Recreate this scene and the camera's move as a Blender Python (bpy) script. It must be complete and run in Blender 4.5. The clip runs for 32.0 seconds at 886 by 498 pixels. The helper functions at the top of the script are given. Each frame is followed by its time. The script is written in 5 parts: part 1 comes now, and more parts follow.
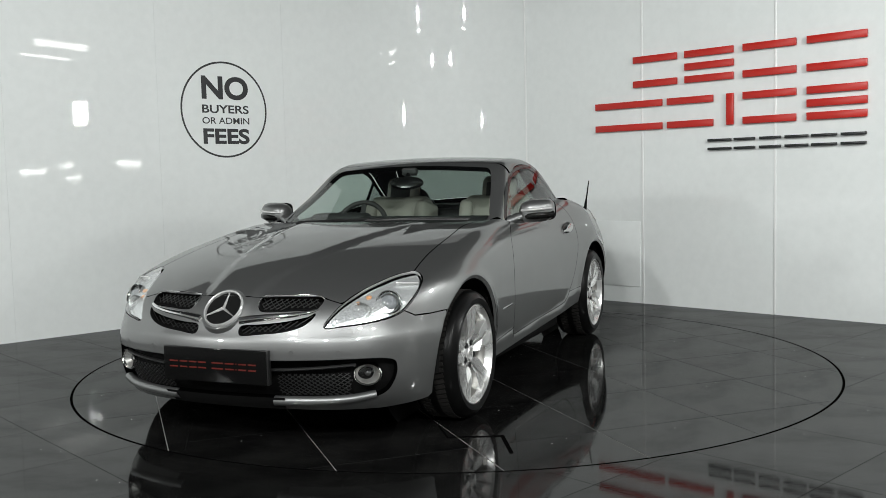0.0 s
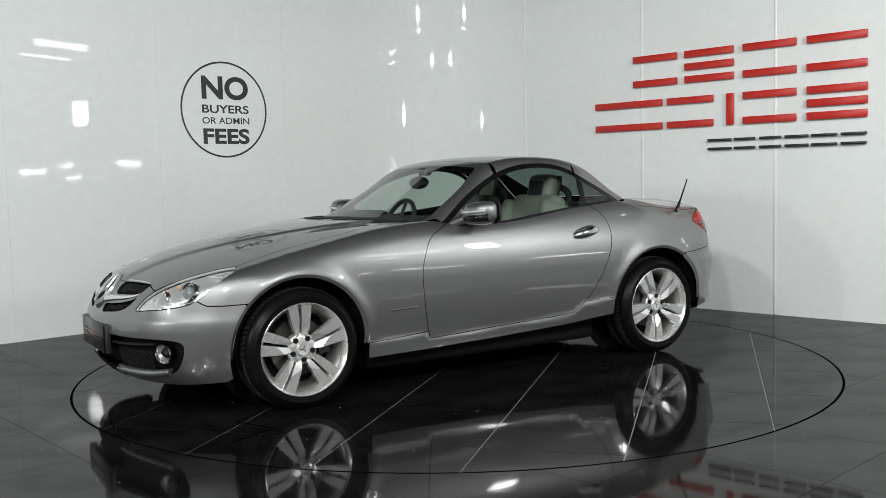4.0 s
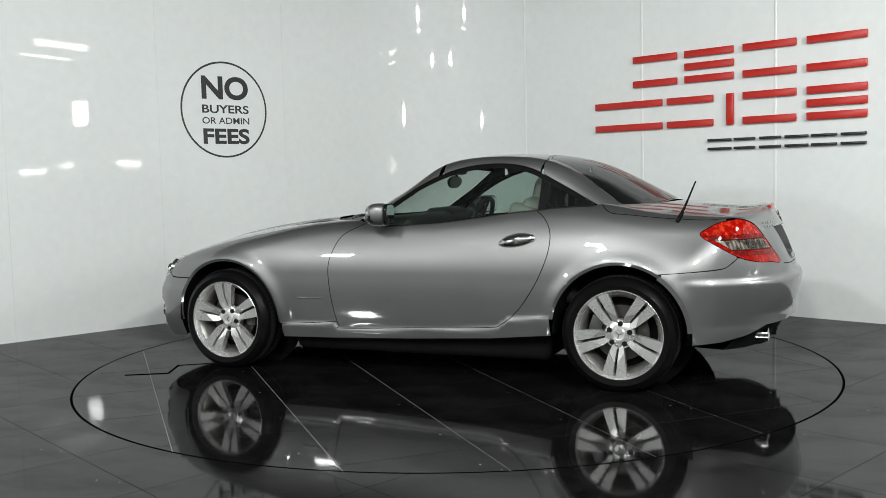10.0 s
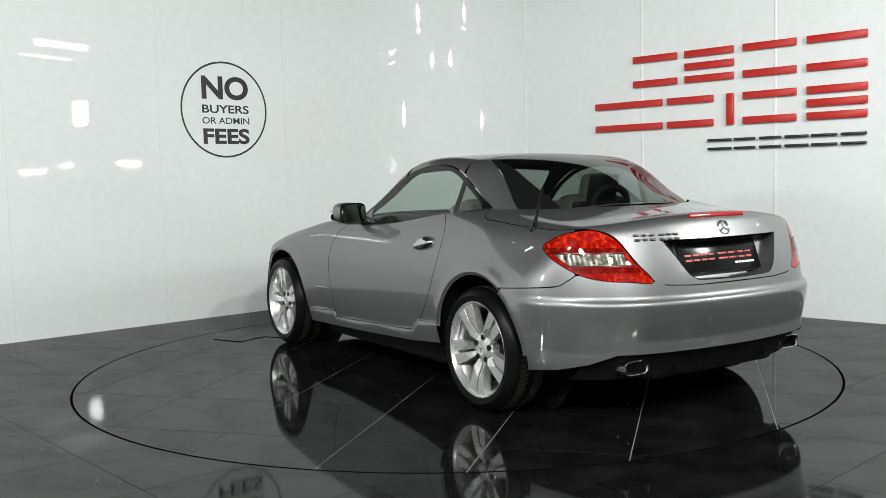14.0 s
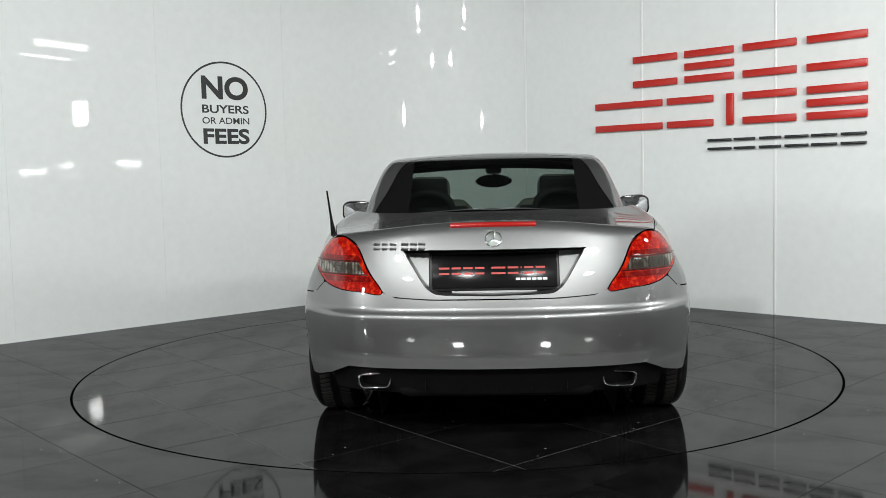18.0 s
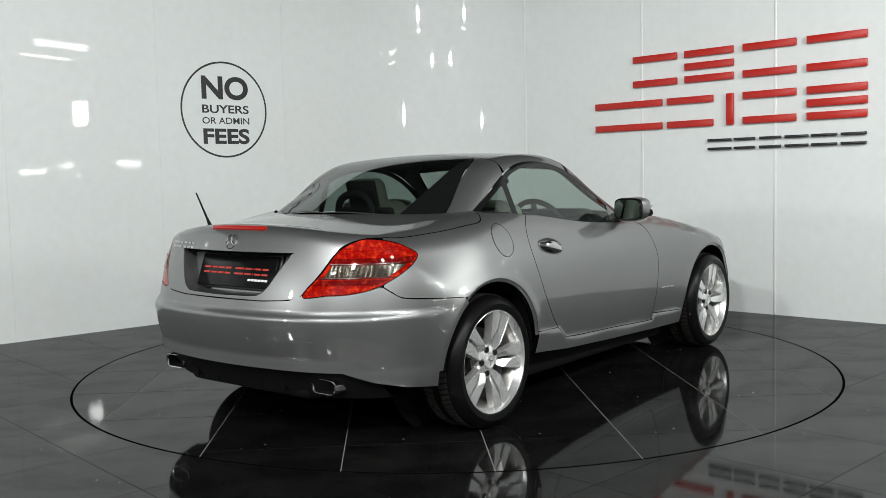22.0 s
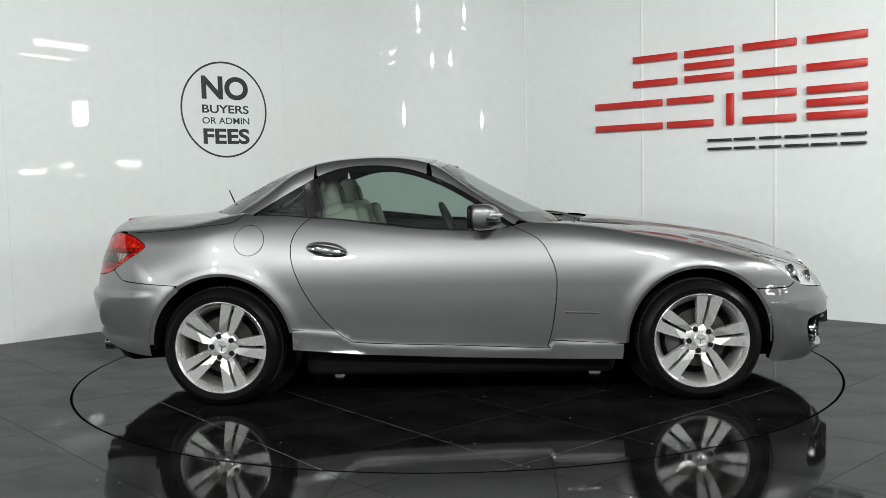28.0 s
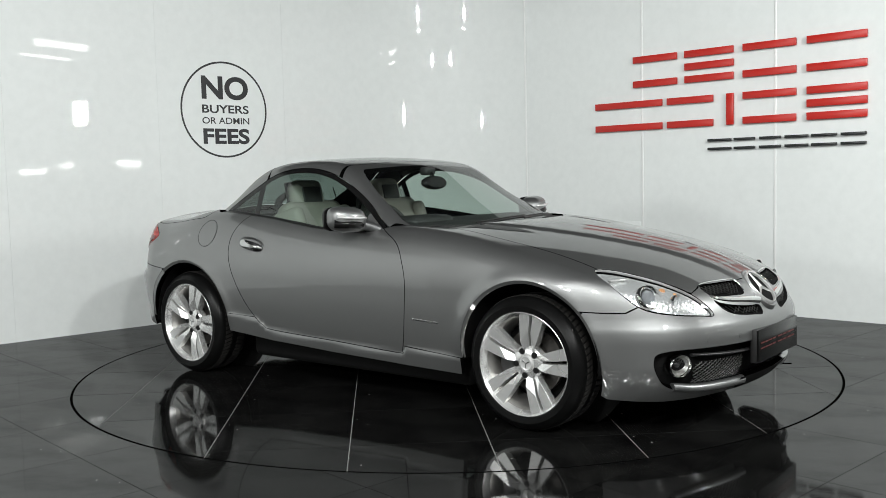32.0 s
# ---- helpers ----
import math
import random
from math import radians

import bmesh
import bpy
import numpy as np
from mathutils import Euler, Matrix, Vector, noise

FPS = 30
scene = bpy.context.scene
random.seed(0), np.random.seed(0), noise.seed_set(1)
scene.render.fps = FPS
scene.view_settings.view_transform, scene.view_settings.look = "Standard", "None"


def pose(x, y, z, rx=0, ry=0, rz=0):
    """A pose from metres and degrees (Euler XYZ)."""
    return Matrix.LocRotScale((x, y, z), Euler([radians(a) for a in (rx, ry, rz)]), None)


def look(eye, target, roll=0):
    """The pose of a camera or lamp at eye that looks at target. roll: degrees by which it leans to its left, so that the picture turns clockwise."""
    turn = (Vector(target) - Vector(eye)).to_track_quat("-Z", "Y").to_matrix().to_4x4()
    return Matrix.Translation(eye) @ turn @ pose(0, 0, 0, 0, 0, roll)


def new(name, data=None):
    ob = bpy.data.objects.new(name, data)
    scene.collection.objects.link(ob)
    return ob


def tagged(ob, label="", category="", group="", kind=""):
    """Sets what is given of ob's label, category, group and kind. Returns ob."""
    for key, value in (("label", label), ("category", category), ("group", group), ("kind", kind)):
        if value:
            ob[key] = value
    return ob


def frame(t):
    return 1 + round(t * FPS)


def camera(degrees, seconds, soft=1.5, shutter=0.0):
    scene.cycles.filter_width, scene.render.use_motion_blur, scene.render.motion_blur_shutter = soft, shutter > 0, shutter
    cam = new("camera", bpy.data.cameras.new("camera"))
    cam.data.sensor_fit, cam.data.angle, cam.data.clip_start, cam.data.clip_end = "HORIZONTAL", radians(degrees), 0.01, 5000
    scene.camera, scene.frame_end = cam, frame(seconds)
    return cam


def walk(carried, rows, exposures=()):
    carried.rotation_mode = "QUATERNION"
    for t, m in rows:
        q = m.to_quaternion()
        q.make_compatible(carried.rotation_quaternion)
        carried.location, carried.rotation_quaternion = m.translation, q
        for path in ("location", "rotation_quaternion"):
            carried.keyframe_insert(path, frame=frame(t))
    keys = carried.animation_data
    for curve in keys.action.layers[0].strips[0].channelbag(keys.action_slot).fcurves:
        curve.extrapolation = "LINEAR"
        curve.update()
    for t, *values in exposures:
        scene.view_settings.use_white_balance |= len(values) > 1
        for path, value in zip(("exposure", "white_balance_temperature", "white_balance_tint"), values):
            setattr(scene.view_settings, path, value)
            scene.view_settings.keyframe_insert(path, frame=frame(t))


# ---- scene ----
CAM = look((0.0, -5.792, 1.1443), (-0.0622, 0.1904, 0.6891), -1.384)
cam = camera(50.99, 32.0, soft=0.6)
walk(cam, [(0.0, CAM), (32.0, CAM)], exposures=[(0, 0.0), (3, 0.0), (5, -0.08), (6, -0.18), (7, -0.06), (8, 0.05), (9, 0.08), (13, 0.2), (14, 0.24), (17, 0.16), (20, 0.08), (22, 0.06), (23, -0.1), (25, -0.13), (28, 0.12), (30, 0.18), (32, 0.2)])

# ---------------------------------------------------------------- light
world = bpy.data.worlds.new("hall_air")
world.use_nodes = True
world.node_tree.nodes["Background"].inputs[0].default_value = (0.9, 0.95, 1.0, 1)
world.node_tree.nodes["Background"].inputs[1].default_value = 0.01
scene.world = world
scene.view_settings.exposure = 0.0


def lamp(name, eye, target, wide, high, power, colour=(0.975, 1, 0.985)):
    data = bpy.data.lights.new(name, "AREA")
    data.shape, data.size, data.size_y, data.energy, data.color = "RECTANGLE", wide, high, power, colour
    ob = new(name, data)
    ob.matrix_world = look(eye, target)
    return ob


# lamps of the hall, all behind or beside the view: an added, unseen bank on the ceiling and two heads by the walls
BANK = ((-3.4, -5.8, 4.5), (-1.4, -7.2, 3.7), (1.6, -7.2, 3.7), (3.4, -5.8, 4.5))
for spot in BANK:
    lamp("bank_light", spot, (0, 0.6, 0.9), 0.34, 0.26, 130)
# unseen fill lamps, added to brighten the hall that the paint reflects
REAR = ((-4.2, -8.3, 4.6), (4.2, -8.3, 4.6))
for spot in REAR:
    lamp("hall_fill_light", spot, (spot[0], -8.6, 0.0), 0.5, 0.5, 90)
HEADS = ((3.58, -1.9, 2.24), (-5.45, -4.6, 2.3))
lamp("head_light", HEADS[0], (-0.6, 0.6, 0.9), 0.18, 0.33, 50)
lamp("head_light", HEADS[1], (0.6, 0.6, 0.9), 0.15, 0.3, 75)

# ---------------------------------------------------------------- helpers


def make_mesh(name, verts, faces, material=None, smooth=False, normals=None):
    me = bpy.data.meshes.new(name)
    me.from_pydata([tuple(v) for v in verts], [], [tuple(int(i) for i in f) for f in faces])
    me.update()
    if smooth:
        me.polygons.foreach_set("use_smooth", [True] * len(me.polygons))
    if material:
        me.materials.append(material)
    if normals is not None:
        me.normals_split_custom_set_from_vertices([tuple(n) for n in normals])
    return me


def part(name, data, material, parent, label=""):
    """Links a bmesh or mesh as one object under a thing or part."""
    if isinstance(data, bmesh.types.BMesh):
        me = bpy.data.meshes.new(name)
        bmesh.ops.recalc_face_normals(data, faces=data.faces)
        data.to_mesh(me)
        data.free()
    else:
        me = data
    if material and not me.materials:
        me.materials.append(material)
    ob = new(name, me)
    ob.parent = parent
    if label:
        ob["label"] = label
    return ob


def shade_smooth(bm, sharp=35):
    bm.normal_update()
    for f in bm.faces:
        f.smooth = True
    for e in bm.edges:
        e.smooth = len(e.link_faces) == 2 and e.calc_face_angle(0) < radians(sharp)
    return bm


def box(sx, sy, sz, m=None, bevel=0.0, segments=2, bm=None):
    """A box about m's origin, with rounded edges."""
    own = bmesh.new()
    bmesh.ops.create_cube(own, size=1, matrix=Matrix.Diagonal((sx, sy, sz, 1)))
    if bevel:
        bmesh.ops.bevel(own, geom=own.edges[:], offset=bevel, segments=segments, profile=0.5, affect="EDGES", clamp_overlap=True)
    if m is not None:
        own.transform(m)
    shade_smooth(own, 50)
    return join(bm, own)


def join(bm, own):
    if bm is None:
        return own
    me = bpy.data.meshes.new("tmp")
    own.to_mesh(me)
    own.free()
    bm.from_mesh(me)
    bpy.data.meshes.remove(me)
    return bm


def lathe(profile, m=None, n=48, bm=None, closed=False, sharp=35):
    """Turns (radius, height) pairs about z."""
    own, rings = bmesh.new(), []
    for r, z in profile:
        if r < 1e-6:
            rings.append([own.verts.new((0, 0, z))])
        else:
            rings.append([own.verts.new((r * math.cos(2 * math.pi * i / n), r * math.sin(2 * math.pi * i / n), z)) for i in range(n)])
    pairs = list(zip(rings, rings[1:])) + ([(rings[-1], rings[0])] if closed else [])
    for a, b in pairs:
        for i in range(n):
            j = (i + 1) % n
            if len(a) == 1 and len(b) == 1:
                continue
            if len(a) == 1:
                own.faces.new((a[0], b[i], b[j]))
            elif len(b) == 1:
                own.faces.new((a[i], a[j], b[0]))
            else:
                own.faces.new((a[i], a[j], b[j], b[i]))
    bmesh.ops.recalc_face_normals(own, faces=own.faces)
    if m is not None:
        own.transform(m)
    shade_smooth(own, sharp)
    return join(bm, own)


def tube(points, radius, n=8, bm=None, closed=False, flat=1.0):
    """A round bar along points; radius a number or one for each point."""
    own, rings = bmesh.new(), []
    pts = [Vector([float(c) for c in p]) for p in points]
    rad = [float(r) for r in radius] if isinstance(radius, (list, tuple)) else [float(radius)] * len(pts)
    for k, p in enumerate(pts):
        a = pts[k - 1] if k or closed else p
        b = pts[(k + 1) % len(pts)] if k + 1 < len(pts) or closed else p
        d = (b - a).normalized()
        u = d.cross(Vector((0, 0, 1)))
        if u.length < 1e-3:
            u = d.cross(Vector((0, 1, 0)))
        u.normalize()
        v = u.cross(d)
        rings.append([own.verts.new(p + rad[k] * (u * math.cos(2 * math.pi * i / n) + v * flat * math.sin(2 * math.pi * i / n))) for i in range(n)])
    for a, b in list(zip(rings, rings[1:])) + ([(rings[-1], rings[0])] if closed else []):
        for i in range(n):
            own.faces.new((a[i], a[(i + 1) % n], b[(i + 1) % n], b[i]))
    if not closed:
        own.faces.new(rings[0][::-1])
        own.faces.new(rings[-1])
    bmesh.ops.recalc_face_normals(own, faces=own.faces)
    shade_smooth(own, 60)
    return join(bm, own)


def prism(outline, depth, m=None, bevel=0.0, bm=None):
    """A flat outline in x, y drawn out along z from 0 to depth."""
    own = bmesh.new()
    f = own.faces.new([own.verts.new((x, y, 0)) for x, y in outline])
    up = bmesh.ops.extrude_face_region(own, geom=[f])["geom"]
    bmesh.ops.translate(own, vec=(0, 0, depth), verts=[g for g in up if isinstance(g, bmesh.types.BMVert)])
    bmesh.ops.recalc_face_normals(own, faces=own.faces)
    if bevel:
        bmesh.ops.bevel(own, geom=[e for e in own.edges if all(v.co.z > depth * 0.5 for v in e.verts)], offset=bevel, segments=2, profile=0.5, affect="EDGES", clamp_overlap=True)
    if m is not None:
        own.transform(m)
    shade_smooth(own, 40)
    return join(bm, own)


def bend(points, n=8, closed=False):
    """A smooth curve through points (any dimension), n steps for each stretch."""
    p = np.array(points, float)
    k, out = len(p), []
    for i in range(k if closed else k - 1):
        if closed:
            a, b, c, d = p[i - 1], p[i], p[(i + 1) % k], p[(i + 2) % k]
        else:
            b, c = p[i], p[i + 1]
            a, d = (p[i - 1] if i else 2 * b - c), (p[i + 2] if i + 2 < k else 2 * c - b)
        for j in range(n):
            t = j / n
            out.append(0.5 * (2 * b + (c - a) * t + (2 * a - 5 * b + 4 * c - d) * t * t + (3 * b - a - 3 * c + d) * t ** 3))
    if not closed:
        out.append(p[-1])
    return np.array(out)


def arc(cx, cy, r, a0, a1, n=24):
    a = np.radians(np.linspace(a0, a1, n))
    return np.column_stack([cx + r * np.cos(a), cy + r * np.sin(a)])


def dense(poly, pitch):
    """A closed outline with steps no longer than pitch."""
    out = []
    for a, b in zip(poly, np.roll(poly, -1, axis=0)):
        n = max(1, int(math.ceil(np.linalg.norm(b - a) / pitch)))
        out += [a + (b - a) * i / n for i in range(n)]
    return np.array(out)


def within(pts, poly):
    x, y = pts[:, 0], pts[:, 1]
    inside = np.zeros(len(pts), bool)
    for (ax, ay), (bx, by) in zip(poly, np.roll(poly, -1, axis=0)):
        if ay == by:
            continue
        cross = (ay > y) != (by > y)
        inside ^= cross & (x < (bx - ax) * (y - ay) / (by - ay) + ax)
    return inside


def shrink(poly, d):
    """Moves a closed outline inwards by d."""
    p = np.array(poly, float)
    area = 0.5 * np.sum(p[:, 0] * np.roll(p[:, 1], -1) - np.roll(p[:, 0], -1) * p[:, 1])
    a, b = p - np.roll(p, 1, axis=0), np.roll(p, -1, axis=0) - p
    a, b = a / (np.linalg.norm(a, axis=1)[:, None] + 1e-9), b / (np.linalg.norm(b, axis=1)[:, None] + 1e-9)
    n = np.column_stack([-(a + b)[:, 1], (a + b)[:, 0]])
    n /= np.linalg.norm(n, axis=1)[:, None] + 1e-9
    return p + n * d * (1 if area > 0 else -1)


def fill(keep, cut=(), pitch=0.03, inner=True):
    """Triangles of what lies inside all outlines of keep and outside all of cut."""
    from mathutils.geometry import delaunay_2d_cdt
    verts, edges = [], []
    for poly in (*keep, *cut):
        k = len(verts)
        verts += [Vector((float(a), float(b))) for a, b in poly]
        edges += [(k + i, k + (i + 1) % len(poly)) for i in range(len(poly))]
    if inner:
        lo, hi = np.max([q.min(axis=0) for q in keep], axis=0), np.min([q.max(axis=0) for q in keep], axis=0)
        gx, gy = np.meshgrid(np.arange(lo[0] + pitch / 2, hi[0], pitch), np.arange(lo[1] + pitch / 2, hi[1], pitch))
        gx[1::2] += pitch / 2
        g = np.column_stack([gx.ravel(), gy.ravel()])
        ok = np.ones(len(g), bool)
        for poly in keep:
            ok &= within(g, poly)
        for poly in cut:
            ok &= ~within(g, poly)
        verts += [Vector((float(a), float(b))) for a, b in g[ok]]
    v, _, f, _, _, _ = delaunay_2d_cdt(verts, edges, [], 0, 1e-6, False)
    uv = np.array([(q[0], q[1]) for q in v])
    tri = np.array([t for t in f if len(t) == 3])
    mid = uv[tri].mean(axis=1)
    ok = np.ones(len(tri), bool)
    for poly in keep:
        ok &= within(mid, poly)
    for poly in cut:
        ok &= ~within(mid, poly)
    tri = tri[ok]
    used = np.unique(tri)
    new_index = np.zeros(len(uv), int)
    new_index[used] = np.arange(len(used))
    return uv[used], new_index[tri]


def rim_of(tri):
    """Directed edges that belong to one triangle only."""
    seen = {}
    for a, b, c in tri:
        for e in ((a, b), (b, c), (c, a)):
            seen[tuple(sorted(e))] = None if tuple(sorted(e)) in seen else e
    return [e for e in seen.values() if e]

# ---------------------------------------------------------------- materials


def node_material(name, colour, rough, metal=0.0, **more):
    """A principled material; returns it with its nodes, links and shader."""
    mat = bpy.data.materials.new(name)
    mat.use_nodes = True
    n, l = mat.node_tree.nodes, mat.node_tree.links
    s = n["Principled BSDF"]
    s.inputs["Base Color"].default_value = (*colour, 1)
    s.inputs["Roughness"].default_value = rough
    s.inputs["Metallic"].default_value = metal
    for key, value in more.items():
        s.inputs[{"specular_ior_level": "Specular IOR Level"}[key]].default_value = value
    return mat, n, l, s


def noise_node(n, l, scale, detail=4.0, rough=0.55, space="Object", stretch=None):
    co = n.new("ShaderNodeTexCoord")
    tex = n.new("ShaderNodeTexNoise")
    tex.inputs["Scale"].default_value, tex.inputs["Detail"].default_value, tex.inputs["Roughness"].default_value = scale, detail, rough
    if stretch:
        mp = n.new("ShaderNodeMapping")
        mp.inputs["Scale"].default_value = stretch
        l.new(co.outputs[space], mp.inputs[0])
        l.new(mp.outputs[0], tex.inputs["Vector"])
    else:
        l.new(co.outputs[space], tex.inputs["Vector"])
    return tex


def ramp(n, l, source, stops):
    r = n.new("ShaderNodeValToRGB")
    e = r.color_ramp.elements
    while len(e) < len(stops):
        e.new(0.5)
    for item, (at, value) in zip(e, stops):
        item.position = at
        item.color = (*value, 1) if isinstance(value, tuple) else (value, value, value, 1)
    l.new(source, r.inputs[0])
    return r.outputs[0]


def bump(n, l, shader, height, strength, distance):
    b = n.new("ShaderNodeBump")
    b.inputs["Strength"].default_value, b.inputs["Distance"].default_value = strength, distance
    l.new(height, b.inputs["Height"])
    l.new(b.outputs[0], shader.inputs["Normal"])
    return b


def mixed(n, l, factor, a, b):
    m = n.new("ShaderNodeMix")
    m.data_type = "RGBA"
    if isinstance(factor, float):
        m.inputs[0].default_value = factor
    else:
        l.new(factor, m.inputs[0])
    for sock, v in ((m.inputs[6], a), (m.inputs[7], b)):
        if isinstance(v, tuple):
            sock.default_value = (*v, 1)
        else:
            l.new(v, sock)
    return m.outputs[2]


def plain(name, colour, rough, metal=0.0, grain=0.06, scale=60.0, relief=0.0, **more):
    """A surface with fine variation of tone and gloss at two scales."""
    mat, n, l, s = node_material(name, colour, rough, metal, **more)
    fine, wide = noise_node(n, l, scale), noise_node(n, l, scale / 14, 2.0)
    lo, hi = tuple(c * (1 - grain) for c in colour), tuple(min(1, c * (1 + grain)) for c in colour)
    first = mixed(n, l, fine.outputs[0], lo, hi)
    l.new(mixed(n, l, ramp(n, l, wide.outputs[0], ((0.3, 0.0), (0.75, 0.5))), first, tuple(c * (1 - grain) for c in colour)), s.inputs["Base Color"])
    l.new(ramp(n, l, wide.outputs[0], ((0.25, max(0.0, rough - 0.05)), (0.8, min(1.0, rough + 0.06)))), s.inputs["Roughness"])
    if relief:
        bump(n, l, s, fine.outputs[0], 0.5, relief)
    return mat


# white lacquered wall boards: glossy, with a faint waviness
white_board, wn, wl, ws_ = node_material("white_lacquer_board", (0.775, 0.8, 0.79), 0.06)
wv = noise_node(wn, wl, 0.9, 2.0)
wf = noise_node(wn, wl, 14, 5.0)
wl.new(mixed(wn, wl, ramp(wn, wl, wf.outputs[0], ((0.35, 0.0), (0.7, 1.0))), (0.785, 0.81, 0.8), (0.755, 0.78, 0.77)), ws_.inputs["Base Color"])
wl.new(ramp(wn, wl, wf.outputs[0], ((0.3, 0.012), (0.8, 0.03))), ws_.inputs["Roughness"])
bump(wn, wl, ws_, wv.outputs[0], 0.12, 0.006)
trim_white = plain("white_trim", (0.84, 0.85, 0.84), 0.3)
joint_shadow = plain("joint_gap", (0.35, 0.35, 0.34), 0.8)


def floor_tile_material(name, tone):
    """Dark polished tile with cloudy tone, scuffs and scattered pale specks."""
    mat, n, l, s = node_material(name, (tone, tone, tone), 0.1)
    cloud, scuff, dust = noise_node(n, l, 3.2, 6.0, 0.62), noise_node(n, l, 22, 5.0, 0.7, stretch=(1, 3.5, 1)), n.new("ShaderNodeTexVoronoi")
    co = n.new("ShaderNodeTexCoord")
    dust.inputs["Scale"].default_value = 9.5
    l.new(co.outputs["Object"], dust.inputs["Vector"])
    info = n.new("ShaderNodeObjectInfo")
    base = mixed(n, l, ramp(n, l, cloud.outputs[0], ((0.35, 0.0), (0.68, 1.0))), (tone * 0.5, tone * 0.5, tone * 0.52), (tone * 2.2, tone * 2.2, tone * 2.1))
    base = mixed(n, l, ramp(n, l, info.outputs["Random"], ((0.0, 0.0), (1.0, 0.35))), base, (tone * 0.6, tone * 0.6, tone * 0.6))
    speck = ramp(n, l, dust.outputs["Distance"], ((0.03, 1.0), (0.045, 0.0)))
    speck_keep = n.new("ShaderNodeMath")
    speck_keep.operation = "GREATER_THAN"
    speck_keep.inputs[1].default_value = 0.6
    sep = n.new("ShaderNodeSeparateColor")
    l.new(dust.outputs["Color"], sep.inputs[0])
    l.new(sep.outputs[0], speck_keep.inputs[0])
    both = n.new("ShaderNodeMath")
    both.operation = "MULTIPLY"
    l.new(speck, both.inputs[0])
    l.new(speck_keep.outputs[0], both.inputs[1])
    n.remove(s)
    matt, gloss, blend, slant = n.new("ShaderNodeBsdfDiffuse"), n.new("ShaderNodeBsdfGlossy"), n.new("ShaderNodeMixShader"), n.new("ShaderNodeLayerWeight")
    l.new(mixed(n, l, both.outputs[0], base, (0.6, 0.6, 0.58)), matt.inputs[0])
    l.new(ramp(n, l, scuff.outputs[0], ((0.35, 0.03), (0.6, 0.07), (0.8, 0.2))), gloss.inputs["Roughness"])
    slant.inputs["Blend"].default_value = 0.5
    power, scale = n.new("ShaderNodeMath"), n.new("ShaderNodeMath")
    power.operation, power.inputs[1].default_value = "POWER", 4.0
    scale.operation, scale.inputs[1].default_value, scale.inputs[2].default_value = "MULTIPLY_ADD", 0.34, 0.08
    l.new(slant.outputs["Facing"], power.inputs[0])
    l.new(power.outputs[0], scale.inputs[0])
    wear, smear = n.new("ShaderNodeMath"), noise_node(n, l, 1.7, 7.0, 0.68, stretch=(1, 1.8, 1))
    wear.operation = "MULTIPLY"
    l.new(ramp(n, l, smear.outputs[0], ((0.3, 0.72), (0.5, 1.0), (0.72, 1.12))), wear.inputs[0])
    l.new(scale.outputs[0], wear.inputs[1])
    l.new(wear.outputs[0], blend.inputs[0])
    l.new(matt.outputs[0], blend.inputs[1])
    l.new(gloss.outputs[0], blend.inputs[2])
    l.new(blend.outputs[0], n["Material Output"].inputs[0])
    relief = n.new("ShaderNodeBump")
    relief.inputs["Strength"].default_value, relief.inputs["Distance"].default_value = 0.06, 0.003
    l.new(cloud.outputs[0], relief.inputs["Height"])
    l.new(relief.outputs[0], gloss.inputs["Normal"])
    return mat


tile_dark = floor_tile_material("polished_black_tile", 0.0052)
grout = plain("pale_grout", (0.34, 0.34, 0.33), 0.6, grain=0.3)
black_gap = plain("black_gap", (0.002, 0.002, 0.002), 0.8, specular_ior_level=0.0)
red_acrylic = plain("red_acrylic", (0.5, 0.016, 0.009), 0.36, grain=0.05)
black_acrylic = plain("black_acrylic", (0.012, 0.013, 0.014), 0.3)
vinyl_black = plain("black_vinyl_film", (0.018, 0.019, 0.02), 0.35)
hall_grey = plain("hall_wall_paint", (0.72, 0.73, 0.72), 0.7)
hall_dark = plain("dark_ceiling", (0.07, 0.072, 0.078), 0.8)

# metallic grey car paint under clear lacquer
paint, pn, pl, ps = node_material("metallic_grey_paint", (0.24, 0.242, 0.24), 0.4, 0.86)
ps.inputs["Specular Tint"].default_value = (0.4, 0.4, 0.4, 1)
ps.inputs["Coat Weight"].default_value, ps.inputs["Coat Roughness"].default_value, ps.inputs["Coat IOR"].default_value = 1.0, 0.012, 1.6
flake = noise_node(pn, pl, 900, 2.0, 0.7)
haze = noise_node(pn, pl, 5, 3.0)
pl.new(mixed(pn, pl, flake.outputs[0], (0.18, 0.182, 0.181), (0.27, 0.273, 0.271)), ps.inputs["Base Color"])
pl.new(ramp(pn, pl, haze.outputs[0], ((0.2, 0.39), (0.8, 0.43))), ps.inputs["Roughness"])

chrome = plain("polished_chrome", (0.82, 0.82, 0.81), 0.07, 1.0, grain=0.03)
silver = plain("silver_lacquer", (0.78, 0.78, 0.77), 0.2, 0.6)
alloy = plain("silver_alloy", (0.8, 0.8, 0.79), 0.26, 0.75, grain=0.07, scale=40)
# alloy toned down: the shade inside wheel and lamp bowl is in its colour
alloy_mid = plain("shaded_mid_alloy", (0.42, 0.41, 0.39), 0.35, 0.8, grain=0.3, scale=25)
alloy_dark = plain("shaded_alloy", (0.09, 0.09, 0.09), 0.4, 0.8, grain=0.2)
rubber = plain("tyre_rubber", (0.004, 0.004, 0.004), 0.34, grain=0.3, scale=120, relief=0.0003, specular_ior_level=0.12)
